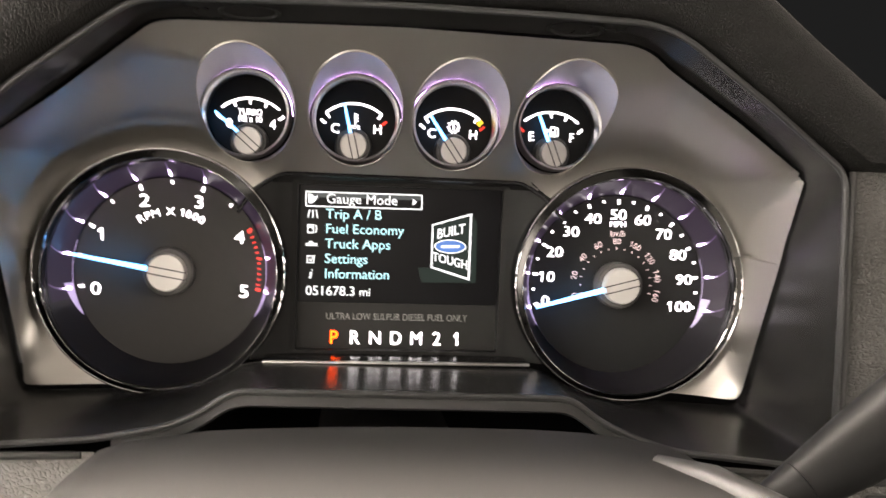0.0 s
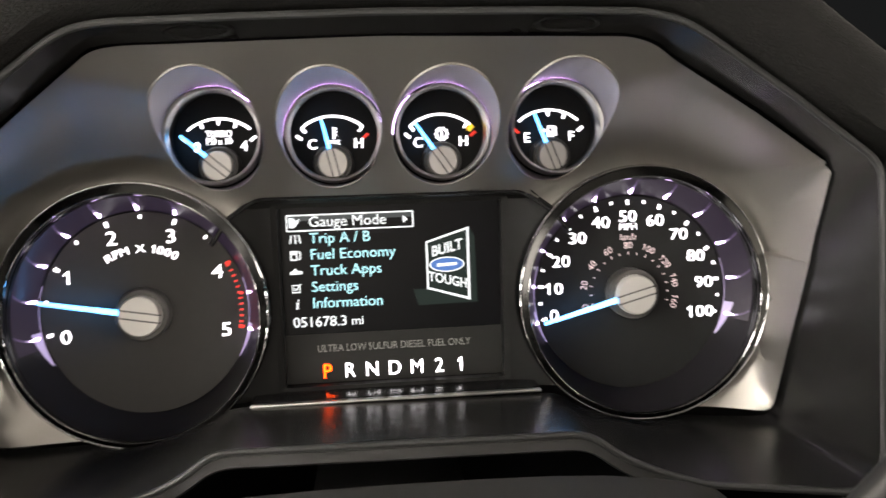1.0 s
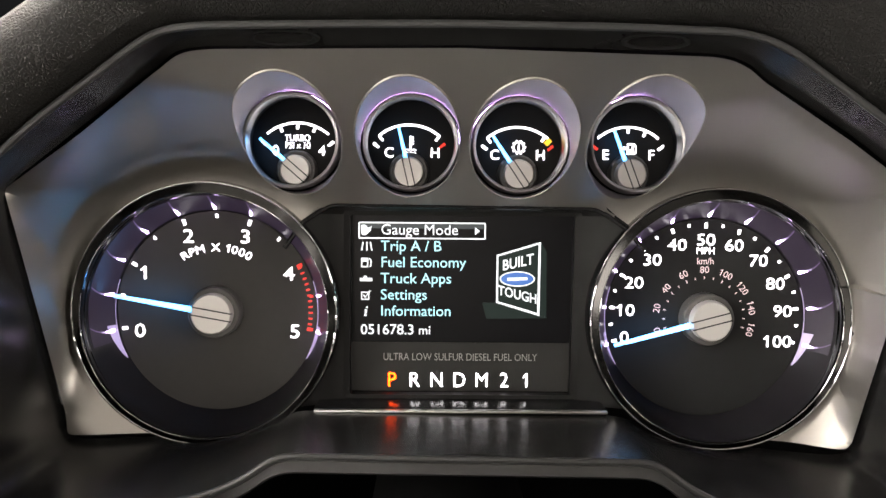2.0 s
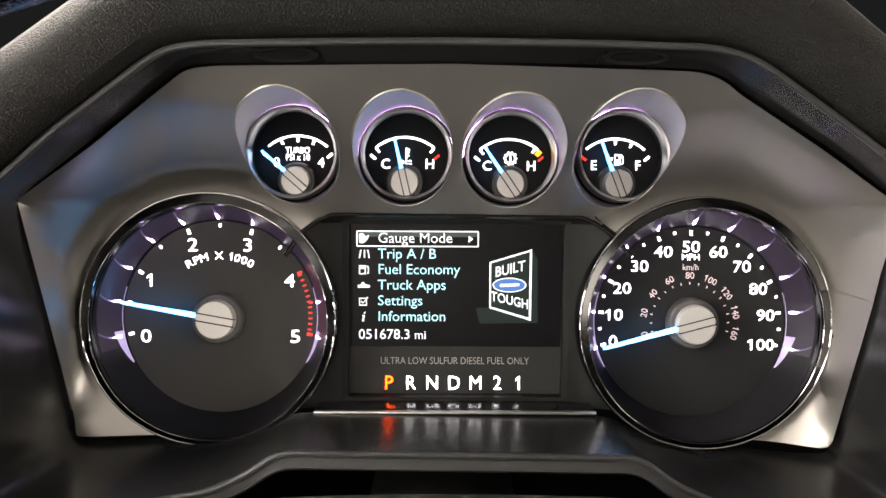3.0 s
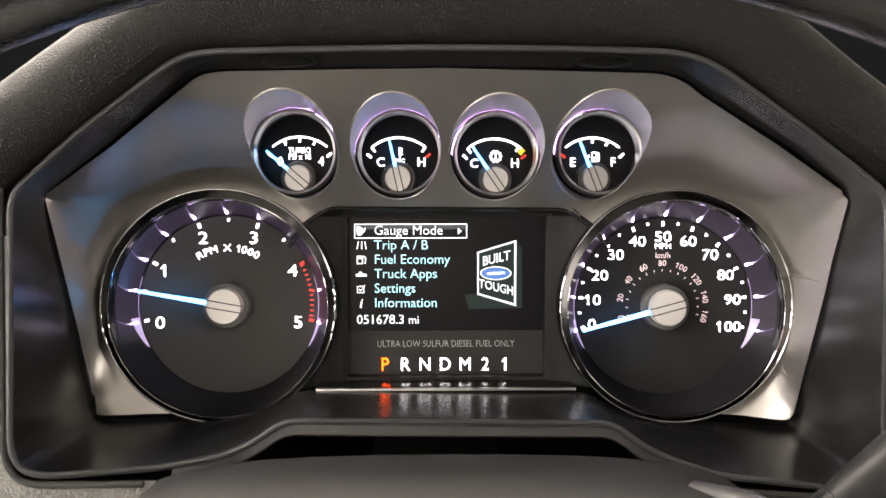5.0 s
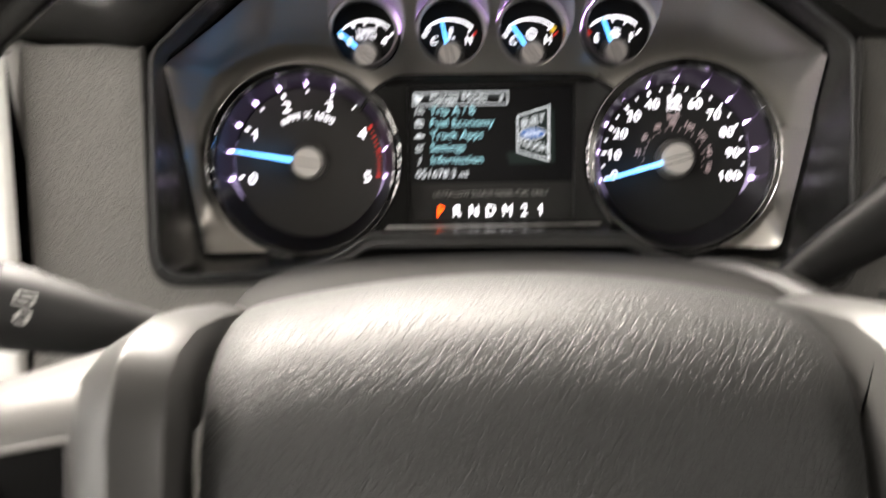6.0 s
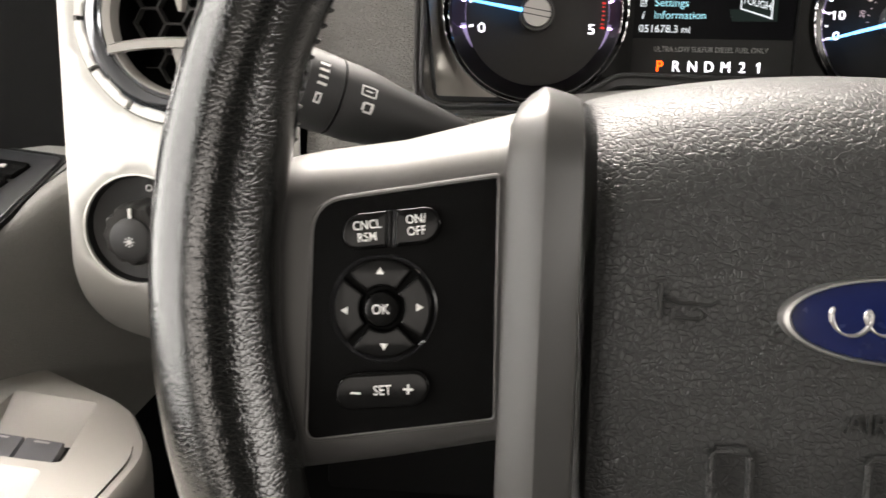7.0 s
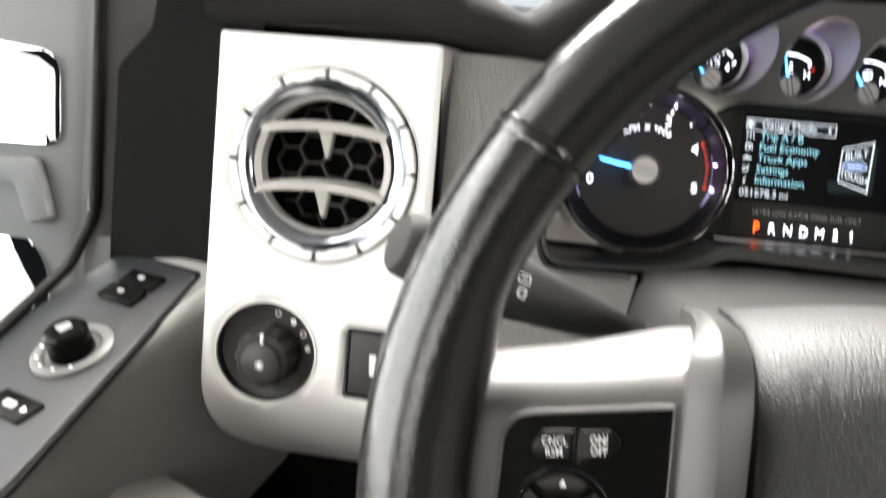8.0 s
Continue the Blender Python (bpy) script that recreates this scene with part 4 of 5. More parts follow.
ic = (SMALL[3][0] + 0.0002, SMALL[3][1] - 0.0010)
part("gauge_icon", loft([[Vector((x, gy - 0.0003, z)) for x, z in loop] for loop in ([(ic[0] - 0.0016, ic[1] - 0.0024), (ic[0] + 0.0012, ic[1] - 0.0024), (ic[0] + 0.0012, ic[1] + 0.0024), (ic[0] - 0.0016, ic[1] + 0.0024)], [(ic[0] - 0.0010, ic[1] - 0.0002), (ic[0] + 0.0006, ic[1] - 0.0002), (ic[0] + 0.0006, ic[1] + 0.0018), (ic[0] - 0.0010, ic[1] + 0.0018)])]), WHITE, g4, smooth=False)
part("gauge_icon", sweep([Vector((ic[0] + 0.0014, gy - 0.0003, ic[1] - 0.002)), Vector((ic[0] + 0.0023, gy - 0.0003, ic[1] - 0.0018)), Vector((ic[0] + 0.0023, gy - 0.0003, ic[1] + 0.0012)), Vector((ic[0] + 0.0015, gy - 0.0003, ic[1] + 0.0022))], 0.00025, 6), WHITE, g4)
part("gauge_icon", prism([(ic[0] - 0.0036, ic[1] + 0.0004), (ic[0] - 0.0024, ic[1] + 0.0012), (ic[0] - 0.0024, ic[1] - 0.0004)], gy, gy - 0.0003), WHITE, g4)

# ---- steering column and stalks ----
column = thing("steering_column", "charcoal plastic steering column shroud", "steering column")
secs = []
for y, half, top in ((-0.109, 0.098, -0.0505), (-0.113, 0.099, -0.0498), (-0.145, 0.099, -0.0485), (-0.180, 0.097, -0.0480), (-0.205, 0.094, -0.0492), (-0.225, 0.091, -0.0525), (-0.240, 0.087, -0.0575)):
    prof = [(1.16, -0.11), (1.155, -0.075), (1.145, -0.045), (1.13, -0.028), (1.112, -0.0185), (1.085, -0.0125), (1.04, -0.0080), (0.96, -0.0052), (0.84, -0.0033), (0.68, -0.0014), (0.50, -0.0004), (0.25, 0.0002), (0.0, 0.0004)]
    prof = prof + [(-q, h) for q, h in prof[-2::-1]]
    secs.append([Vector((0.0005 + half * q, y, top + h)) for q, h in prof])
bm = loft([[v + Vector((0, 0.003, -0.004)) for v in secs[0]], *secs], False)
part("column_shroud", bm, COLUMN, column, "upper half of the shroud")
# Dark tube drawn in place of shade in the gap before the airbag cover.
part("shroud_gap_line", sweep([v + Vector((0, -0.0015, -0.0012)) for v in secs[-1]], 0.0022, 8), LIP, column, "dark strip for the shaded gap between shroud and airbag cover")
part("column_core", lathe([(0.055, -0.22), (0.055, 0.05)], -0.002, -0.12, n=32, caps=(True, True)), BLACK, column, "dark core of the column")

stalk = thing("turn_signal_stalk", "black multifunction stalk with printed white symbols", "stalk")
SB, ST = Vector((-0.070, -0.150, -0.0970)), Vector((-0.220, -0.233, -0.0405))
ax = (ST - SB)
prof = ((0.0, 0.0055), (0.15, 0.0062), (0.40, 0.0088), (0.60, 0.0128), (0.70, 0.0152), (0.752, 0.0152))
part("stalk_arm", sweep([SB + ax * t for t, r in prof], [r for t, r in prof], 28), BLACK, stalk)
prof = ((0.754, 0.0146), (0.758, 0.0154), (0.836, 0.0157), (0.840, 0.0150))
part("stalk_sleeve", sweep([SB + ax * t for t, r in prof], [r for t, r in prof], 28), BLACK, stalk, "turning sleeve with white marks")
prof = ((0.842, 0.0148), (0.848, 0.0155), (0.93, 0.0150), (0.985, 0.0138), (1.0, 0.0120), (1.003, 0.0098))
part("stalk_end", sweep([SB + ax * t for t, r in prof], [r for t, r in prof], 28), COLUMN, stalk, "grey end of the stalk")
LEVER = [Vector(p) for p in ((0.098, -0.156, -0.085), (0.108, -0.161, -0.066), (0.120, -0.163, -0.055), (0.135, -0.162, -0.046), (0.160, -0.159, -0.031), (0.205, -0.155, -0.004), (0.265, -0.150, 0.032))]
lever = thing("gear_lever", "black column gear lever with a glossy tapered handle", "gear lever")
spine = soften([LEVER], 0.012, False, 6)[0]
cut = len(spine) // 3
girth = [0.0075 + 0.0085 * smooth01(max(0.0, i - 6) / (len(spine) - 8)) for i in range(len(spine))]
part("neck", sweep(spine[:cut + 1], girth[:cut + 1], 20), HANDLE, lever, "dark curved neck")
part("handle", sweep(spine[cut:], girth[cut:], 28), HANDLE, lever, "smooth black handle")
part("shoulder_trim", sweep([Vector(p) for p in ((0.0830, -0.1420, -0.0535), (0.0950, -0.1560, -0.0555), (0.1070, -0.1750, -0.0605), (0.1170, -0.1950, -0.0670), (0.1250, -0.2150, -0.0750))], [0.0034, 0.0066, 0.0084, 0.0080, 0.0058], 16), TRIM, column, "glossy grey trim on the column's shoulder")
AXN = ax.normalized()
S1 = AXN.cross(Vector((0, 0, 1))).normalized()
S2 = S1.cross(AXN)


def on_stalk(t, deg, r, w, h):
    """A small printed patch lying on the stalk at a fraction t of its length, turned by deg about it."""
    loops = []
    for da in (-0.5, -0.17, 0.17, 0.5):
        a = radians(deg) + da * h / r
        n = math.cos(a) * S1 + math.sin(a) * S2
        loops.append([SB + ax * t + n * r - AXN * w / 2, SB + ax * t + n * r + AXN * w / 2])
    return loft(loops, False)


for k in range(4):
    part("stalk_mark", on_stalk(0.806, 172 - 10 * k, 0.0159, 0.0038, 0.0011), PRINT_WHITE, stalk)
part("stalk_mark", on_stalk(0.806, 192, 0.0159, 0.0026, 0.0042), PRINT_WHITE, stalk)
part("stalk_hole", on_stalk(0.806, 192, 0.01597, 0.0012, 0.0028), BLACK, stalk)
for t, deg, w, h in ((0.700, 152, 0.0050, 0.0007), (0.700, 166, 0.0050, 0.0007), (0.716, 159, 0.0007, 0.0042), (0.684, 159, 0.0007, 0.0042), (0.700, 159, 0.0030, 0.0006), (0.694, 176, 0.0040, 0.0008), (0.706, 182, 0.0012, 0.0030), (0.686, 182, 0.0012, 0.0030), (0.694, 189, 0.0036, 0.0008)):
    part("stalk_mark", on_stalk(t, deg, 0.0154, w, h), PRINT_WHITE, stalk)

# ---- steering wheel ----
WHEEL = TIP @ pose(-0.003, -0.32, -0.104, -9)
wheel = thing("steering_wheel", "black leather steering wheel with grey spokes and control buttons", "steering wheel", WHEEL)
RR, RT, RX, RZ = 0.1940, 0.0165, 0.0032, 0.005


def rim_point(deg, turn, r=RT):
    """A point of the rim's skin; the leather swells inwards where the side spokes meet it."""
    a, b = radians(deg), radians(turn)
    off = min(abs((deg - mid + 180) % 360 - 180) for mid in (183, 357))
    swell = 0.0034 * smooth01((22 - off) / 9) * max(0.0, -math.cos(b)) ** 1.5
    d = RR + (r + swell) * math.cos(b)
    return Vector((RX + d * math.cos(a), -1.08 * (r - 0.25 * swell) * math.sin(b), RZ + d * math.sin(a)))


bm = bmesh.new()
loft([[rim_point(2 * i, 10 * k) for k in range(36)] for i in range(181)], bm=bm)
part("rim", bm, LEATHER, wheel, "grained black leather rim")
for deg in (148, 32):
    loops = [[rim_point(deg + d, 15 * k, RT + e) for k in range(24)] for d, e in ((-0.9, -0.0004), (-0.7, 0.0008), (-0.25, 0.0010), (-0.05, -0.0010), (0.15, -0.0010), (0.30, 0.0008), (0.7, 0.0006), (0.9, -0.0004))]
    part("rim_seam", loft(loops), LEATHER, wheel, "raised leather seam")

# lacing on the hidden inner side of the rim
lace = bmesh.new()
bmesh.ops.create_uvsphere(lace, u_segments=8, v_segments=5, radius=1.0)
lace = finish(lace)
for i in range(22):
    deg = 136 + 1.55 * i
    p = rim_point(deg, 205, RT - 0.0006)
    part("stitch", lace, LEATHER, wheel, loc=Matrix.Translation(p) @ Matrix.Rotation(-radians(deg + 24), 4, "Y") @ Matrix.Diagonal((0.0022, 0.0014, 0.0009, 1)))

# padded airbag cover
def cover_point(u, v):
    """Depth of the cover's front over the wheel's plane."""
    e = abs(u) / 0.0830
    n = -0.0045 - 0.004 * e * e
    n -= 0.0028 * min(1.0, max(0.0, (e - 0.890) / 0.095)) + 0.004 * smooth01((e - 0.985) / 0.015)
    return n


CV = ((0.072, 0.090), (0.0725, 0.072), (0.0710, 0.055), (0.0672, 0.036), (0.0610, 0.021), (0.0530, 0.0115), (0.0430, 0.0060), (0.0300, 0.0028), (0.0100, 0.0008), (-0.0150, 0.0), (-0.0450, 0.0012), (-0.0800, 0.005), (-0.0950, 0.010), (-0.1000, 0.030))
us = [-0.083, -0.0818, -0.0795, -0.0750, -0.0711, -0.0700] + [-0.06 + 0.01 * i for i in range(13)] + [0.0700, 0.0711, 0.0750, 0.0795, 0.0818, 0.083]
rows = []
for v, dn in CV:
    row = [Vector((u * 0.998, 0.095, v - 0.008 * (u / 0.083) ** 2 * smooth01((v + 0.02) / 0.08))) for u in us[:1]]
    row += [Vector((u, -(cover_point(u, v) - dn), v - 0.009 * (u / 0.083) ** 2 * smooth01((v + 0.02) / 0.08))) for u in us]
    row += [Vector((us[-1] * 0.998, 0.095, row[-1].z))]
    rows.append(row)
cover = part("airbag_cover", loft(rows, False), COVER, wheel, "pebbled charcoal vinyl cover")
bad = lathe([(1.0, 0.004), (1.0, -0.0006), (0.97, -0.0022), (0.93, -0.0024), (0.90, -0.0010)], n=64)
for v in bad.verts:
    v.co = Vector((v.co.x * 0.0326, v.co.y - 0.0002 + 0.0048, v.co.z * 0.0122 - 0.0040))
part("badge_rim", bad, RING, cover, "bright oval rim of the badge")
bad = lathe([(0.93, 0.001), (0.90, -0.0012), (0.6, -0.0020), (0.0, -0.0024)], n=64)
for v in bad.verts:
    v.co = Vector((v.co.x * 0.0326, v.co.y + 0.0046, v.co.z * 0.0122 - 0.0040))
part("badge", bad, BLUE, cover, "blue enamel oval badge")


def badge_y(x, z):
    """The badge's domed surface."""
    q = math.hypot(x / 0.0326, (z + 0.0040) / 0.0122)
    return 0.0022 + 0.0004 * min(1.0, q / 0.6) + 0.0008 * max(0.0, q - 0.6) / 0.3


# plain silver flourish across the oval: a curl that runs on in even loops
wave = []
for i in range(121):
    t = i / 120
    x = -0.0185 + 0.036 * t - 0.0026 * math.sin(8 * math.pi * t)
    z = -0.0046 + 0.0030 * math.cos(8 * math.pi * t) * (1.25 - 0.5 * t)
    wave.append(Vector((x, badge_y(x, z) + 0.0001, z)))
part("badge_ribbon", sweep(wave, [0.00035 + 0.00045 * abs(math.sin(8 * math.pi * i / 120 + 0.6)) for i in range(121)], 8), RING, cover, "plain silver flourish on the badge")
write("cover_word", "AIRBAG", 0.0078, (0.0000, 0.0042, -0.0325), EMBOSS, cover, depth=0.0005, squeeze=1.0, bold=0.0)
for pts in (((-0.0640, 0.0035), (-0.0640, -0.0060)), ((-0.0630, -0.0005), (-0.0590, -0.0018), (-0.0500, -0.0020), (-0.0480, -0.0005)), ((-0.0605, -0.0030), (-0.0600, -0.0058), (-0.0530, -0.0062), (-0.0515, -0.0045), (-0.0530, -0.0025))):
    part("horn_mark", sweep([Vector((x, 0.0064, z)) for x, z in pts], 0.0007, 6), EMBOSS, cover)
for x in (-0.0432, -0.0015, 0.040):
    part("cover_groove", sweep([Vector((x - 0.0052, 0.0046, -0.085)), Vector((x - 0.0052, 0.0046, -0.0435)), Vector((x - 0.0042, 0.0046, -0.0415)), Vector((x + 0.0042, 0.0046, -0.0415)), Vector((x + 0.0052, 0.0046, -0.0435)), Vector((x + 0.0052, 0.0046, -0.085))], 0.0012, 8), COVER, cover, "raised edge of a moulded groove")


def spoke(side):
    """One side spoke with its upright grip; side is -1 or 1."""
    s = side
    secs = []
    for u, lo, hi in ((0.186, -0.052, 0.034), (0.1765, -0.0530, 0.0355), (0.1735, -0.0538, 0.0365), (0.164, -0.0545, 0.0385), (0.140, -0.0500, 0.0415), (0.108, -0.0430, 0.0475), (0.095, -0.0420, 0.0490)):
        rise = 0.006 * smooth01((0.165 - u) / 0.06)
        sec = [(lo - 0.004, 0.034), (lo - 0.0035, 0.020), (lo - 0.0015, 0.0125), (lo + 0.0015, 0.0085), (lo + 0.0045, 0.0062), (lo + 0.0085, 0.0050), (hi - 0.019, 0.0050), (hi - 0.0145, 0.0056), (hi - 0.0105, 0.0072), (hi - 0.0068, 0.0098), (hi - 0.0035, 0.0136), (hi - 0.0012, 0.0185), (hi + 0.0004, 0.0240), (hi + 0.0012 + rise * 0.5, 0.034), (hi + 0.0015 + rise, 0.052), (hi - 0.010, 0.060)]
        sink = 0.012 if u > 0.18 else 0.004 if u > 0.175 else 0.0008 if u > 0.17 else 0.0
        secs.append([Vector((s * u, y + sink, v)) for v, y in sec])
    body = part("spoke", loft(secs, True, True, True), SPOKE, wheel, "satin grey spoke")
    path = ((-0.120, 0.004), (-0.090, 0.0), (0.0, 0.0), (0.033, 0.0005), (0.0455, 0.0045), (0.0525, 0.013), (0.0580, 0.029), (0.0610, 0.055), (0.0625, 0.085))
    secs = []
    for i, (v, y) in enumerate(path):
        a, b = path[max(0, i - 1)], path[min(len(path) - 1, i + 1)]
        t = Vector((b[0] - a[0], b[1] - a[1])).normalized()
        nv, ny = t.y, -t.x
        fl = (1.0, 1.0, 1.0, 1.0, 0.95, 0.75, 0.5, 0.35, 0.3)[i]
        tip = 0.0085 * smooth01((i - 3.5) / 4)
        secs.append([Vector((s * u, y + ny * h * (fl if h > 0 else 1), v + nv * h * (fl if h > 0 else 1))) for u, h in ((0.1080 - tip, -0.025), (0.1078 - tip, 0.000), (0.1068 - tip, 0.0012), (0.0982, 0.0052), (0.0974, 0.0054), (0.0966, 0.0050), (0.0890, 0.0008), (0.0868, -0.0010), (0.0862, -0.006), (0.0862, -0.025))])
    part("spoke_grip", loft(secs, True, True, True), GRIP, wheel, "upright grey facetted bar")
    return body


left, right = spoke(-1), spoke(1)
panel_pts = rounded([(-0.1625, 0.0225), (-0.1100, 0.0318), (-0.1086, -0.0366), (-0.1625, -0.0460)], [0.009, 0.0015, 0.0015, 0.004], 6)
panel = part("control_panel", prism(panel_pts, 0.008, 0.0038, 0.0006), PANEL, wheel, "flat black panel of control buttons")
part("panel_rim", sweep([Vector((x, 0.0046, z)) for x, z in panel_pts], 0.0009, 8, closed=True), SPOKE, panel, "thin grey rim")


def pill(name, x0, x1, zc, h, slope, cut0=False, cut1=False):
    r = h / 2
    pts = []
    for i in range(13):
        a = math.pi / 2 + math.pi * i / 12
        pts.append((x0 + (0 if cut0 else r + r * math.cos(a)), zc + r * math.sin(a)))
    for i in range(13):
        a = -math.pi / 2 + math.pi * i / 12
        pts.append((x1 + (0 if cut1 else -r + r * math.cos(a)), zc + r * math.sin(a)))
    pts = [(x, z + slope * (x - (x0 + x1) / 2)) for x, z in dict.fromkeys((round(x, 6), round(z, 6)) for x, z in pts)]
    return part(name, prism(pts, 0.005, 0.0008, 0.0012, 3), BUTTON, panel, "rounded black push button")


pill("button", -0.1536, -0.1400, 0.0149, 0.0106, 0.14, cut1=True)
pill("button", -0.1386, -0.1253, 0.0169, 0.0106, 0.14, cut0=True)
for dx in (-0.0006, 0.0006):
    part("button_divider", box(-0.1393 + dx - 0.0002, -0.1393 + dx + 0.0002, 0.0014, 0.005, 0.0106, 0.0212, 0.0001), GLOSS, panel, "gloss black divider")
write("button_word", "CNCL", 0.0036, (-0.1462, 0.0006, 0.0166), PRINT_WHITE, panel, turn=8, squeeze=0.85)
write("button_word", "RSM", 0.0036, (-0.1460, 0.0006, 0.0132), PRINT_WHITE, panel, turn=8, squeeze=0.85)
write("button_word", "ON/", 0.0036, (-0.1325, 0.0006, 0.0188), PRINT_WHITE, panel, turn=8, squeeze=0.85)
write("button_word", "OFF", 0.0036, (-0.1322, 0.0006, 0.0155), PRINT_WHITE, panel, turn=8, squeeze=0.85)
pill("button", -0.1540, -0.1268, -0.0297, 0.0106, 0.11)
write("button_word", "SET", 0.0040, (-0.1402, 0.0006, -0.0297), PRINT_WHITE, panel, turn=6, squeeze=0.85)
part("button_mark", box(-0.1492, -0.1464, 0.0004, 0.001, -0.0311, -0.0305), PRINT_WHITE, panel)
part("button_mark", box(-0.1343, -0.1315, 0.0004, 0.001, -0.0292, -0.0286), PRINT_WHITE, panel)
part("button_mark", box(-0.1332, -0.1326, 0.0004, 0.001, -0.0303, -0.0275), PRINT_WHITE, panel)
DP = (-0.1412, -0.0067)
part("pad_ring", lathe([(0.0155, 0.005), (0.0155, 0.0030), (0.0150, 0.0026), (0.0142, 0.0030), (0.0142, 0.005)], *DP, n=48), GLOSS, panel, "gloss ring round the arrow pad")
for k in range(4):
    a0, a1 = 90 * k - 41 + 5, 90 * k + 41 + 5
    pts = [polar(DP, 0.0140, a0 + (a1 - a0) * i / 10) for i in range(11)] + [polar(DP, 0.0062, a1 - (a1 - a0) * i / 6) for i in range(7)]
    part("button", prism(pts, 0.005, 0.0012, 0.0009, 3), BUTTON, panel, "arrow pad quarter")
    x, z = polar(DP, 0.0106, 90 * k + 5)
    t = radians(90 * k)
    part("button_mark", prism([(x + math.cos(t) * 0.0012, z + math.sin(t) * 0.0012), (x + math.cos(t + 2.2) * 0.0014, z + math.sin(t + 2.2) * 0.0014), (x + math.cos(t - 2.2) * 0.0014, z + math.sin(t - 2.2) * 0.0014)], 0.0016, 0.0009), PRINT_WHITE, panel)
part("button", lathe([(0.0052, 0.005), (0.0052, 0.0004), (0.0046, -0.0006), (0.003, -0.0011), (0.0, -0.0012)], *DP, n=32), BUTTON, panel, "round centre button")
write("button_word", "OK", 0.0040, (DP[0], -0.0015, DP[1]), PRINT_WHITE, panel, turn=4, squeeze=0.85)

# ---- silver end panel with vent and light switch ----
VC, KC = (-0.2905, -0.0190), (-0.3160, -0.1310)
trim = thing("dash_end_panel", "silver painted end panel of the dashboard", "dash trim")


def trim_height(x, z):
    h = 0.106
    h -= 0.14 * max(0.0, -0.148 - z) + 14 * max(0.0, -0.150 - z) ** 2
    return h


pan = rounded([(-0.3545, 0.0515), (-0.2270, 0.0530), (-0.2225, -0.2520), (-0.3545, -0.2520)], [0.003, 0.003, 0.03, 0.078], 8)
vent_cut = [(v.x, v.z) for v in circle(*[VC[0], 0, VC[1]], 0.0555, n=64)]
knob_cut = [(v.x, v.z) for v in circle(KC[0], 0, KC[1], 0.0305, n=48)]
btn_cut = rounded([(-0.2680, -0.1110), (-0.2360, -0.1100), (-0.2350, -0.1500), (-0.2670, -0.1510)], 0.002, 3)
p = part("trim_skin", sheet(pan, [vent_cut, knob_cut, btn_cut], trim_height, 0.006), SILVER, trim, "silver painted skin")
sol = p.modifiers.new("thick", "SOLIDIFY")
sol.thickness, sol.offset = 0.002, -1
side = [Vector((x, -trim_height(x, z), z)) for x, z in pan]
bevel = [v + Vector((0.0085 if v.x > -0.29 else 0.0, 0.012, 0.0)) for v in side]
part("trim_side", loft([side, bevel, [v + Vector((0.0, 0.05, 0.0)) for v in bevel]]), SIDE, trim, "silver bevelled side of the panel, shade in its darker grey")
part("trim_back", box(-0.352, -0.226, -0.045, -0.02, -0.190, 0.045, 0.004), BLACK, trim, "dark backing")

vent = thing("air_vent", "round air vent with a segmented chrome ring", "air vent", TIP @ pose(VC[0], -0.106, VC[1]))
part("vent_seat", lathe([(0.0568, 0.004), (0.0564, -0.0006), (0.0556, -0.0002), (0.0552, 0.004)], n=72), SILVER, vent, "silver outer lip")
part("vent_gap", lathe([(0.0553, 0.003), (0.0530, 0.003)], n=72), BLACK, vent, "dark gap round the ring")
for k in range(12):
    pts = []
    a0, a1 = 30 * k + 1.5, 30 * k + 28.5
    loops = []
    for i in range(17):
        a = radians(a0 + (a1 - a0) * i / 16)
        inner = 0.0480 if 4 < i < 12 else 0.0492
        loops.append([Vector((r * math.cos(a), y, r * math.sin(a))) for r, y in ((0.0540, 0.004), (0.0540, -0.0022), (0.0533, -0.0032), (inner + 0.0008, -0.0028), (inner, -0.0020), (inner, 0.004))])
    part("ring_segment", loft(loops, True, True, True), SILVER, vent, "bright notched ring segment")
part("chrome_ring", lathe([(0.0510, 0.002), (0.0485, -0.0016), (0.0445, -0.0012), (0.0410, 0.0010), (0.0392, 0.0044)], n=72), VENT_CHROME, vent, "concave chrome band")
part("inner_lip", lathe([(0.0398, 0.0060), (0.0392, 0.0022), (0.0384, 0.0016), (0.0376, 0.0026), (0.0374, 0.0120)], n=72), BONE, vent, "pale inner lip")
part("vent_barrel", lathe([(0.0400, 0.006), (0.0395, 0.045), (0.0, 0.045)], n=48), VOID, vent, "black barrel")
for zc in (0.0175, -0.0165):
    loops = []
    for i in range(13):
        u = -0.0385 + 0.077 * i / 12
        lift = 0.004 * (1 - (u / 0.0385) ** 2)
        lim = math.sqrt(max(0, 0.0402 ** 2 - zc ** 2))
        uu = u * lim / 0.0385
        loops.append([Vector((uu, y, zc + lift + z)) for y, z in ((-0.002, -0.0014), (-0.0022, 0.0026), (0.002, 0.0040), (0.020, 0.0044), (0.020, 0.0010), (0.002, -0.0020))])
    part("vane", loft(loops, True, True, True), BONE, vent, "pale bowed vane")
    part("vane_tab", prism([(-0.004, zc + 0.003), (0.005, zc + 0.003), (0.0025, zc - 0.013), (0.0010, zc - 0.013)], 0.009, 0.002, 0.0006), BONE, vent, "pale wedge tab")
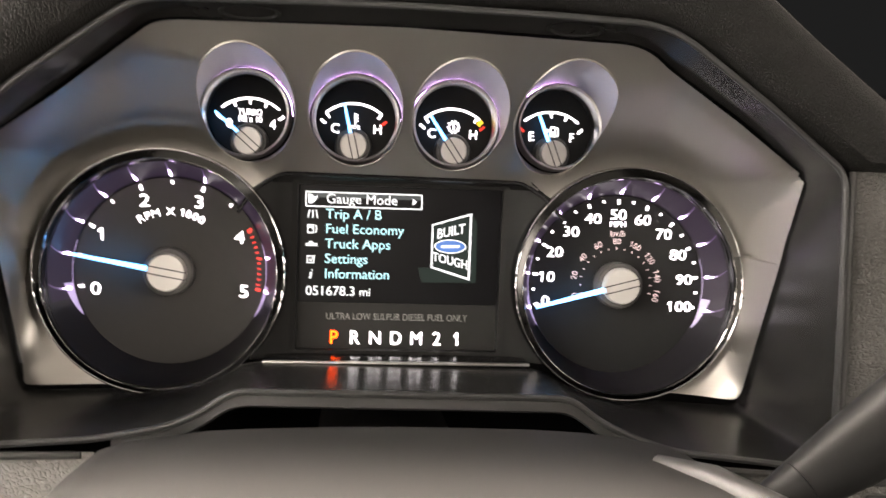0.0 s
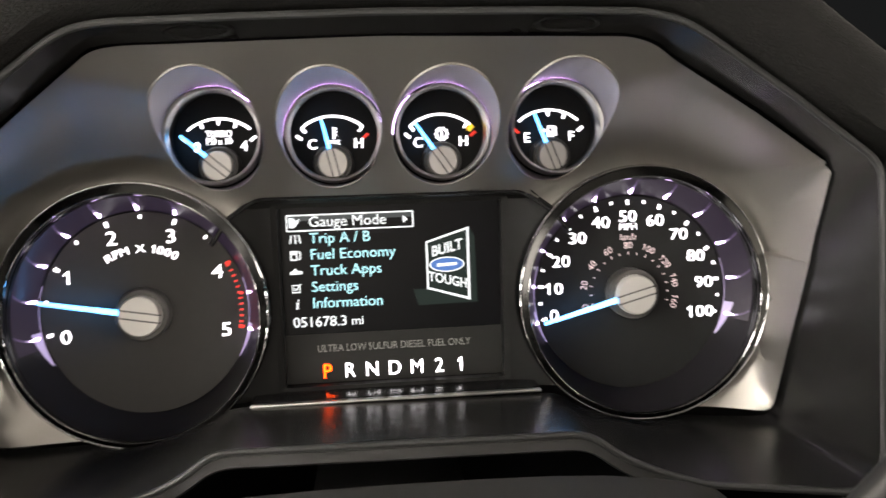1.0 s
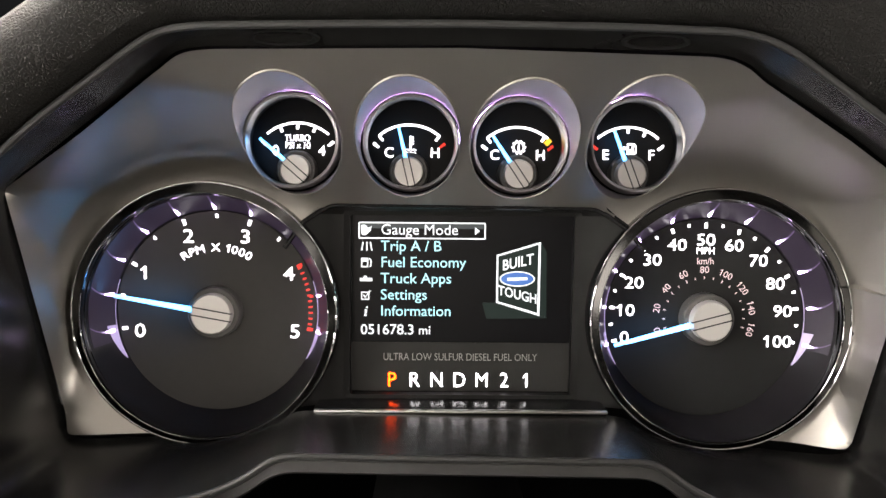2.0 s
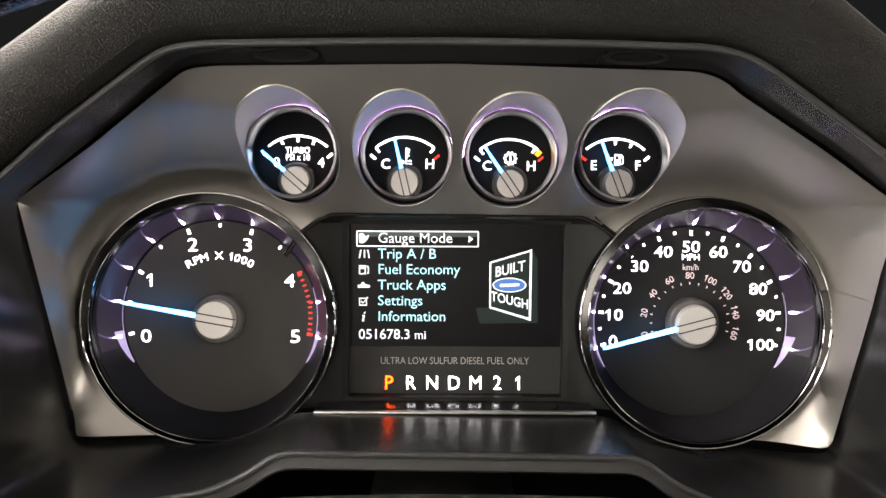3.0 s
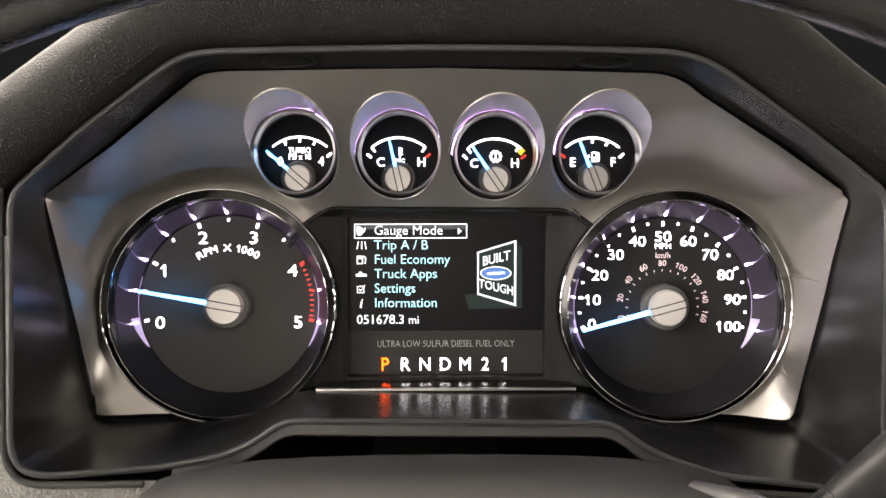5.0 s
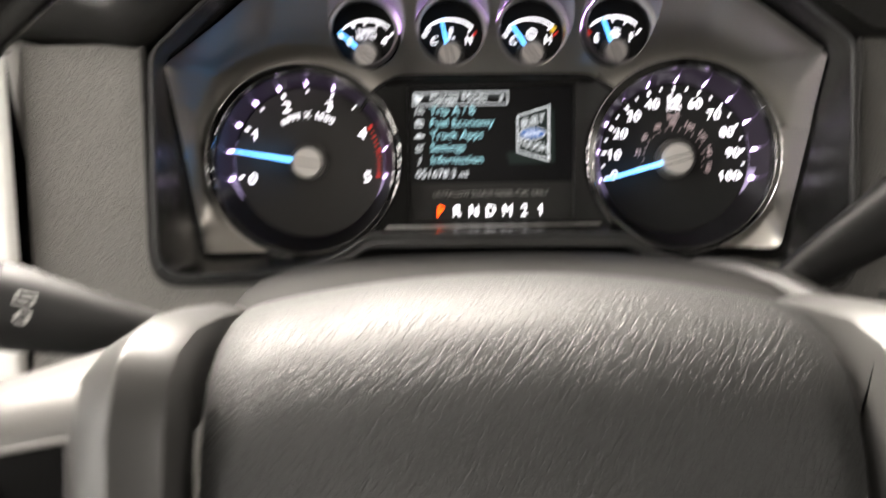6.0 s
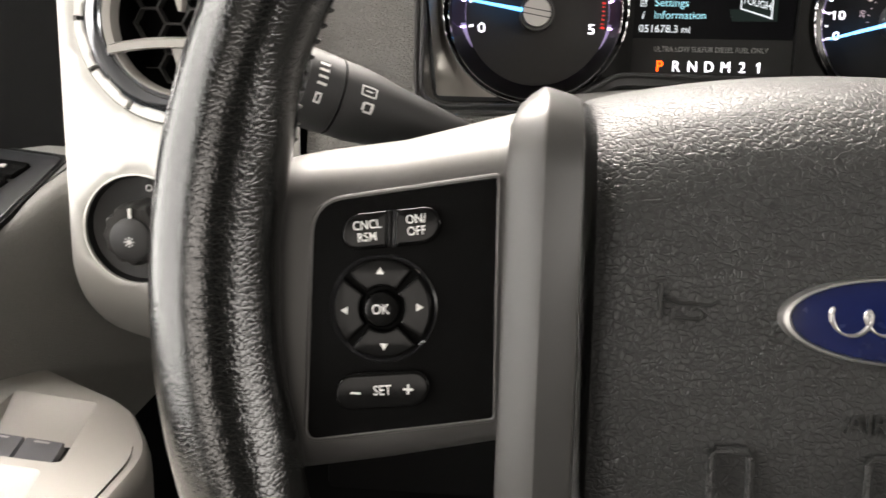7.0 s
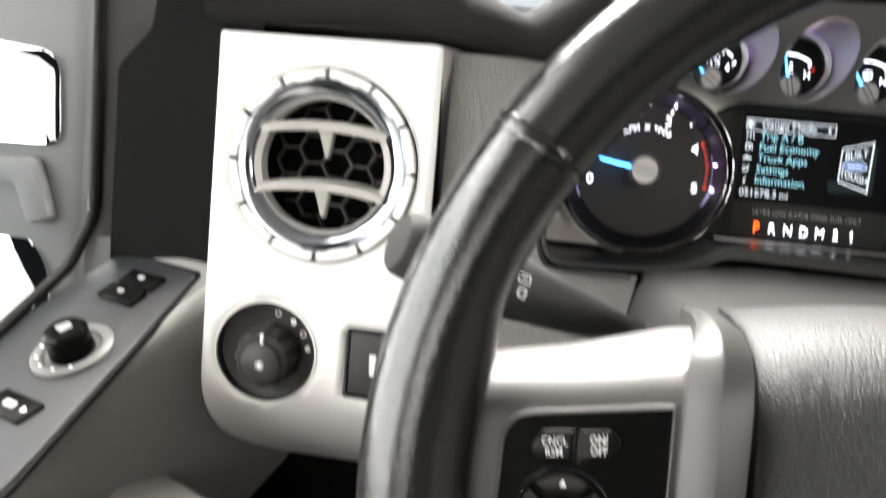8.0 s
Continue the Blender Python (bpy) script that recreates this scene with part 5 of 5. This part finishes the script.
for sx in (-1, 1):
    part("vane_end", loft([[Vector((sx * r * math.cos(a), y, r * math.sin(a))) for a in [radians(-28 + 56 * i / 10) for i in range(11)]] for r, y in ((0.0400, 0.0), (0.0360, 0.001), (0.0355, 0.010), (0.0400, 0.012))], False), BONE, vent, "pale end of the vane frame")
R6 = 0.0095
ho = [Vector((R6 * 0.995 * math.cos(radians(60 * k)), 0.032, R6 * 0.995 * math.sin(radians(60 * k)))) for k in range(6)]
hi = [Vector((R6 * 0.925 * math.cos(radians(60 * k)), 0.032, R6 * 0.925 * math.sin(radians(60 * k)))) for k in range(6)]
cell = finish(loft([ho, hi, [v + Vector((0, 0.006, 0)) for v in hi]]), False)
for i in range(-5, 6):
    for j in range(-5, 6):
        cx, cz = R6 * 1.5 * i, R6 * math.sqrt(3) * (j + 0.5 * (i % 2))
        if math.hypot(cx, cz) < 0.036:
            part("mesh_cell", cell, MESH, vent, loc=(cx, 0, cz))

switch = thing("headlight_switch", "round black headlight switch with white symbols", "light switch", TIP @ pose(KC[0], -0.106, KC[1]))
part("dish_lip", lathe([(0.0312, 0.003), (0.0310, -0.0006), (0.0300, -0.0006), (0.0296, 0.002)], n=64), SILVER, switch, "silver lip")
part("dish", lathe([(0.0298, 0.001), (0.0285, 0.006), (0.0200, 0.009), (0.0, 0.010)], n=64), BLACK, switch, "black dished plate")
kn = bmesh.new()
loops = []
for r, y in ((0.0175, 0.010), (0.0170, -0.004), (0.0160, -0.010), (0.0150, -0.0115), (0.0135, -0.0120)):
    loops.append([Vector((0.002 + (r + 0.0007 * math.cos(12 * a)) * math.cos(a), y, -0.001 + (r + 0.0007 * math.cos(12 * a)) * math.sin(a))) for a in [2 * math.pi * i / 72 for i in range(72)]])
loft(loops, True, False, True, bm=kn)
knob = part("knob", kn, COLUMN, switch, "ribbed turning knob")
part("knob_cap", lathe([(0.0118, -0.011), (0.0115, -0.0135), (0.010, -0.0145), (0.0, -0.0148)], 0.002, -0.003, n=36), BLACK, knob, "raised centre button")
part("knob_pointer", box(0.0010, 0.0030, -0.0135, -0.0118, 0.0080, 0.0138, 0.0004), PRINT_WHITE, knob, "white pointer")
part("knob_symbol", loft([circle(0.002, -0.0151, -0.004, r, n=16) for r in (0.0001, 0.0014)]), PRINT_WHITE, knob, smooth=False)
for k in range(8):
    part("knob_symbol", bar((0.002, -0.004), 0.0018, 0.0028, 45 * k, 0.0006, -0.0148, -0.0152), PRINT_WHITE, knob)
for k, deg in enumerate((80, 55, 32, 10)):
    x, z = polar((0.0, -0.001), 0.0238, deg)
    part("dish_symbol", loft([circle(x, 0.0072, z, r, n=14) for r in ((0.0020, 0.0014) if k in (0, 2) else (0.0018, 0.0003))]), PRINT_WHITE, switch, smooth=False)

rocker = thing("dash_rocker_switch", "black rocker switch set in the end panel", "switch", TIP @ pose(-0.2515, -0.106, -0.1305))
part("rocker_frame", loft([[Vector((x, y, z)) for x, z in rounded([(-0.0155 * k, 0.0200 * k), (0.0155 * k, 0.0200 * k), (0.0155 * k, -0.0200 * k), (-0.0155 * k, -0.0200 * k)], 0.002, 3)] for k, y in ((1.05, 0.003), (1.04, -0.001), (0.95, -0.001), (0.90, 0.003))]), GLOSS, rocker, "black frame")
part("rocker_face", box(-0.0140, 0.0140, -0.0005, 0.006, -0.0185, 0.0185, 0.0012), BLACK, rocker)
part("rocker_symbol", prism([(-0.002, 0.006), (0.002, 0.006), (0.0012, -0.006), (-0.0012, -0.006)], 0.0, -0.001), PRINT_WHITE, rocker)

# ---- driver's door ----
door = thing("door", "charcoal driver door with switch ledge and pale armrest", "door")
LEDGE = Vector((-0.3744, -0.0727, -0.0965))
ez = Vector((-0.146, -0.429, 0.891)).normalized()
ex = Vector((0.0661, -0.0276, -0.0025))
ex = (ex - ex.dot(ez) * ez).normalized()
ey = ez.cross(ex)
LM = Matrix((ex, ey, ez)).transposed().to_4x4()
LM.translation = LEDGE


def on_ledge(bm, lift=0.0):
    """Lays a mesh built with x across, -y up and z along the ledge onto it."""
    bm.transform(LM @ Matrix.Translation((0, 0, lift)) @ Matrix.Rotation(radians(-90), 4, "X"))
    return bm


def ledge_xy(p):
    q = LM.inverted() @ Vector(p)
    return q.x, q.y


edge = [ledge_xy(p) for p in ((-0.3744, -0.0727, -0.0965), (-0.4405, -0.0451, -0.0940), (-0.4743, -0.1211, -0.1361), (-0.515, -0.24, -0.20), (-0.3934, -0.2383, -0.1797))]
# padded body of the door below the plate
body_pts = [(edge[0][0] + 0.020, edge[0][1] + 0.020), (edge[1][0] - 0.010, edge[1][1] + 0.020), (edge[2][0] - 0.012, edge[2][1]), (-0.125, -0.75), (0.045, -0.75), (0.024, -0.20)]
bm = prism(rounded([(x, y) for x, y in body_pts], [0.012, 0.01, 0.01, 0.01, 0.01, 0.02], 4), 0.16, 0.0012, 0.012, 4)
part("door_ledge", on_ledge(bm), LEDGE_VINYL, door, "padded charcoal ledge under the window, light in its paler colour")
plate_pts = rounded(edge, [0.006, 0.006, 0.004, 0.01, 0.012], 4)
mid = sum((Vector(p) for p in plate_pts), Vector((0, 0))) / len(plate_pts)
gap_pts = [tuple(Vector(p) + (Vector(p) - mid).normalized() * 0.0040) for p in plate_pts]
sw = part("switch_plate", on_ledge(prism(plate_pts, 0.001, -0.0012, 0.0010, 2)), SWITCH, door, "grey-black switch plate")
part("plate_gap", on_ledge(prism(gap_pts, 0.003, 0.0002)), RUBBER, door)
lx, ly = ledge_xy((-0.4100, -0.0860, -0.1095))
for k, dy in enumerate((0.009, -0.0075)):
    bm = prism(rounded([(lx - 0.0155, ly + dy + 0.0070), (lx + 0.0150, ly + dy + 0.0070), (lx + 0.0150, ly + dy - 0.0070), (lx - 0.0155, ly + dy - 0.0070)], 0.0015, 2), 0.001, -0.0042 - 0.0008 * k, 0.0014, 2)
    part("lock_button", on_ledge(bm), BUTTON, sw, "black lock rocker")
    part("lock_symbol", on_ledge(prism(rounded([(lx - 0.0025, ly + dy + 0.0014), (lx + 0.002, ly + dy + 0.0016), (lx + 0.002, ly + dy - 0.0016), (lx - 0.0025, ly + dy - 0.0014)], 0.0007, 2), -0.004, -0.0049 - 0.0008 * k)), PRINT, sw)
mx, my = ledge_xy((-0.4150, -0.1400, -0.1375))
part("mirror_dial", on_ledge(lathe([(0.0235, 0.0), (0.0232, -0.0030), (0.0215, -0.0042), (0.0170, -0.0040), (0.0155, -0.0015), (0.0, -0.0015)], mx, my, n=48)), SPOKE, sw, "grey ring of the mirror control")
part("mirror_knob", on_ledge(lathe([(0.0128, -0.001), (0.0120, -0.0110), (0.0124, -0.0125), (0.0120, -0.0160), (0.0100, -0.0178), (0.0, -0.0182)], mx, my, n=40)), BUTTON, sw, "black mirror control knob")
part("knob_symbol", on_ledge(prism(rounded([(mx - 0.0052, my - 0.002), (mx - 0.001, my + 0.0050), (mx + 0.005, my + 0.003), (mx + 0.003, my - 0.004)], 0.001, 2), -0.0179, -0.0186)), RING, sw)
for k in range(5):
    x, y = polar((mx, my), 0.0190, 200 + 30 * k)
    part("dial_mark", on_ledge(box(x - 0.0012, x + 0.0012, -0.0046, -0.004, y - 0.0006, y + 0.0006)), PRINT_WHITE, sw)
px_, py_ = ledge_xy((-0.4190, -0.1830, -0.1585))
part("memory_button", on_ledge(prism(rounded([(px_ - 0.020, py_ + 0.008), (px_ + 0.013, py_ + 0.008), (px_ + 0.010, py_ - 0.008), (px_ - 0.020, py_ - 0.008)], 0.0016, 2), 0.001, -0.0035, 0.0012, 2)), BUTTON, sw, "black rocker with white marks")
part("button_mark", on_ledge(prism(rounded([(px_ - 0.010, py_ + 0.0022), (px_ - 0.001, py_ + 0.0022), (px_ - 0.001, py_ - 0.0022), (px_ - 0.010, py_ - 0.0022)], 0.001, 2), -0.003, -0.0039)), PRINT, sw)
part("button_mark", on_ledge(prism([(px_ + 0.005, py_ + 0.002), (px_ + 0.009, py_), (px_ + 0.005, py_ - 0.002)], -0.003, -0.0039)), PRINT_WHITE, sw)


def arm_z(x):
    return -0.2215 - 0.20 * (x + 0.324)


arm_pts = rounded([(-0.3780, -0.170), (-0.3920, -0.1000), (-0.3140, -0.1240), (-0.2830, -0.1650), (-0.2790, -0.230), (-0.2790, -0.62), (-0.3480, -0.62), (-0.3500, -0.33), (-0.3630, -0.235)], [0.02, 0.008, 0.014, 0.020, 0.02, 0.01, 0.002, 0.02, 0.02], 5)
loops = []
for k, dz in ((1.0, -0.11), (1.0, -0.020), (0.997, -0.010), (0.985, -0.0035), (0.965, -0.0006), (0.93, 0.0)):
    loops.append([Vector((-0.38 + (x + 0.38) * k, -0.36 + (y + 0.36) * (0.5 + 0.5 * k), arm_z(x) + dz)) for x, y in arm_pts])
arm = part("armrest", loft(loops), BONE, door, "pale stone plastic armrest")
top_pts = [(v.x, v.y) for v in loops[-1]]
well = rounded([(-0.3690, -0.1440), (-0.3285, -0.1350), (-0.3130, -0.2010), (-0.3240, -0.2045), (-0.3590, -0.2120)], [0.003, 0.004, 0.004, 0.004, 0.003], 3)
lift = Matrix.Rotation(radians(-90), 4, "X")
for hole, nm in ((well, "armrest_top"),):
    bm = sheet(top_pts, [hole, [(x + 0.012, y - 0.075) for x, y in hole]], lambda x, z: arm_z(x), 0.02)
    bm.transform(lift)
    part(nm, bm, BONE, arm, "pale top with two switch wells")
C5, S5 = math.cos(radians(12)), math.sin(radians(12))
for dx, dy in ((0.0, 0.0), (0.012, -0.075)):
    bedc = Vector((-0.3450 + dx, -0.1915 + dy, 0))
    def bed(u, v, z):
        x, y = bedc.x + u * C5 + v * S5, bedc.y + u * S5 - v * C5
        return Vector((x, y, arm_z(x) + z))
    rim = [Vector((x + dx, y + dy, arm_z(x + dx))) for x, y in well]
    inn = []
    for p in rim:
        q = p - bedc
        u, v = q.x * C5 + q.y * S5, q.x * S5 - q.y * C5
        inn.append(bed(max(-0.0160, min(0.0235, u)), max(-0.0150, min(0.0135, v)), -0.0140))
    part("switch_well", loft([rim, inn], True, False, True), BONE, arm, "sloping well round the window switches")
    bm = loft([[bed(u * q, v * q, z) for u, v in ((-0.0160, -0.0165), (0.0235, -0.0165), (0.0235, 0.0145), (-0.0160, 0.0145))] for q, z in ((1.0, -0.0142), (1.0, -0.0098), (0.985, -0.0092))], True, False, True)
    part("switch_bed", bm, GLOSS, arm, "black bed of the switches")
    for k in range(2):
        uc = 0.0132 - 0.0186 * k
        bm = loft([[bed(uc + su * 0.0088 * q, -0.0010 + sv * 0.0130 * q + 0.0012, z + (0.0012 if sv < 0 else -0.0004)) for su, sv in ((-1, -1), (1, -1), (1, 1), (-1, 1))] for q, z in ((1.0, -0.0100), (1.0, -0.0070), (0.95, -0.0060), (0.86, -0.0062))], True, False, True)
        ws = part("window_switch", bm, SWITCH_TOP, arm, "grey window switch")
        bm = loft([[bed(uc - 0.0035, v, -0.0036) , bed(uc + 0.0035, v, -0.0036)] for v in (-0.0085, -0.0065)], False)
        part("switch_symbol", bm, PRINT, ws)
part("door_skin", box(-0.56, -0.47, -0.95, 0.0, -0.62, -0.24, 0.01), VOID, door, "lower door panel, near-black for shade")

# window seal, sill and frame of the door
part("window_seal", sweep(soften([[Vector(p) for p in ((-0.463, -0.047, 0.16), (-0.462, -0.043, -0.070), (-0.466, -0.064, -0.102), (-0.480, -0.20, -0.172), (-0.50, -0.60, -0.36))]], 0.007, False, 6)[0], 0.0038, 10), RUBBER, door, "black rubber window seal")
part("window_frame", loft([[Vector((x, y, z)) for x, y in ((-0.462, -0.040), (-0.445, -0.030), (-0.438, -0.020), (-0.455, 0.03))] for z in (-0.085, 0.0, 0.06, 0.16)], True, True, True), DOOR, door, "grey frame of the window")

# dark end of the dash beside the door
part("dash_side", loft([[Vector((x, y, z)) for x, z in rounded([(-0.446, -0.100), (-0.350, -0.100), (-0.350, 0.10), (-0.420, 0.10), (-0.424, 0.055), (-0.446, 0.030)], 0.006, 4)] for y in (-0.050, 0.12)], True, True, True), VOID, dashboard, "end of the dash by the door, near-black for shade")
part("dash_lower", box(-0.40, 0.33, 0.010, 0.16, -0.48, -0.235, 0.02), VOID, dashboard, "lower dash, near-black for shade")

# ---- mirror outside the door window ----
mirror = thing("side_mirror", "grey towing mirror outside the driver window, two bright panes", "side mirror")
part("housing", box(-0.78, -0.566, 0.126, 0.24, -0.26, 0.17, 0.02, 4), HOUSING, mirror)
part("upper_pane", prism(rounded([(-0.76, 0.060), (-0.594, 0.046), (-0.590, -0.036), (-0.76, -0.040)], [0.01, 0.022, 0.016, 0.01], 5), 0.128, 0.1215, 0.001), MIRROR, mirror, "flat mirror pane, white with reflected light")
low = rounded([(-0.085, 0.0575), (0.035, 0.0545), (0.075, 0.0265), (0.090, -0.0575), (-0.085, -0.0575)], [0.01, 0.02, 0.03, 0.02, 0.01], 5)
part("lower_pane", prism(low, 0.004, -0.0025, 0.001), MIRROR, mirror, "convex mirror pane, white with reflected light", loc=pose(-0.675, 0.122, -0.1625, -9))
part("housing_rib", prism(rounded([(-0.76, -0.047), (-0.608, -0.048), (-0.592, -0.100), (-0.614, -0.106), (-0.628, -0.070), (-0.76, -0.066)], 0.006, 4), 0.128, 0.112, 0.003), HOUSING, mirror, "raised rib between the panes")
part("mirror_arm", sweep([Vector((-0.60, 0.18, -0.09)), Vector((-0.52, 0.10, -0.08)), Vector((-0.450, 0.022, -0.07))], 0.014, 12), HOUSING, mirror, "arm of the mirror")
pane = part("window_pane", box(-0.4795, -0.4755, -0.70, -0.030, -0.30, 0.30), GLASS, door, "clear side glass")
pane.visible_shadow = False

# ---- cab shell ----
tagged(part("floor", box(-0.75, 1.55, -1.95, 0.9, -0.03, 0.0), CARPET), "dark carpeted cab floor", "floor", kind="structure")
tagged(part("ceiling", box(-0.62, 1.55, -1.95, -0.12, 1.42, 1.47, 0.01), LINING), "grey fabric headliner", "ceiling", kind="structure")


def wall_with_window(name, m, w, h, x0, x1, z0, z1):
    """A thick wall with one opening through it."""
    outer = [(-w / 2, 0), (w / 2, 0), (w / 2, h), (-w / 2, h)]
    bm = sheet(outer, [[(x0, z0), (x1, z0), (x1, z1), (x0, z1)]], lambda x, z: 0.0, 0.25)
    ob = part(name, bm, DOOR, None, kind="structure")
    ob.matrix_world = m
    s = ob.modifiers.new("thick", "SOLIDIFY")
    s.thickness = 0.05
    return tagged(ob, "dark trimmed cab wall with a window opening", "wall")


wall_with_window("wall_back", pose(0.4, -1.92, 0), 2.3, 1.45, -0.75, 0.75, 0.85, 1.30)
wall_with_window("wall_passenger", pose(1.52, -0.55, 0, 0, 0, 90), 2.7, 1.45, -1.0, 0.7, 0.85, 1.32)
tagged(part("firewall", box(-0.62, 1.55, 0.42, 0.50, 0.0, 0.80, 0.01), BLACK), "dark bulkhead ahead of the dash", "wall", kind="structure")
tagged(part("hood_outside", box(-0.75, 1.55, 0.52, 2.2, 0.70, 0.80, 0.03), GLOSS), "dark vehicle bonnet beyond the windshield", "bonnet")

# Glowing panel added to fill the pale strip above the dash, placed by view.
bay = thing("pale_backdrop", "pale glowing panel added far ahead of the vehicle", "backdrop", kind="structure")
part("backdrop_glow", box(-2.6, 0.4, 9.0, 9.05, 0.9, 3.2), PALE_GLOW, bay)

# Unseen glowing panels added to light the left side and fill reflections.
hall = thing("side_glow_backdrop", "glowing panels added outside the driver window", "backdrop", Matrix.Identity(4), kind="structure")
part("rear_glow_panel", box(-3.05, -3.0, -7.0, -4.3, 0.35, 3.0), DIM_PANEL, hall)
part("opening", box(-3.05, -3.0, -4.2, 0.9, 0.05, 3.0), BRIGHT_PANEL, hall, "bright panel added for side light and reflections")
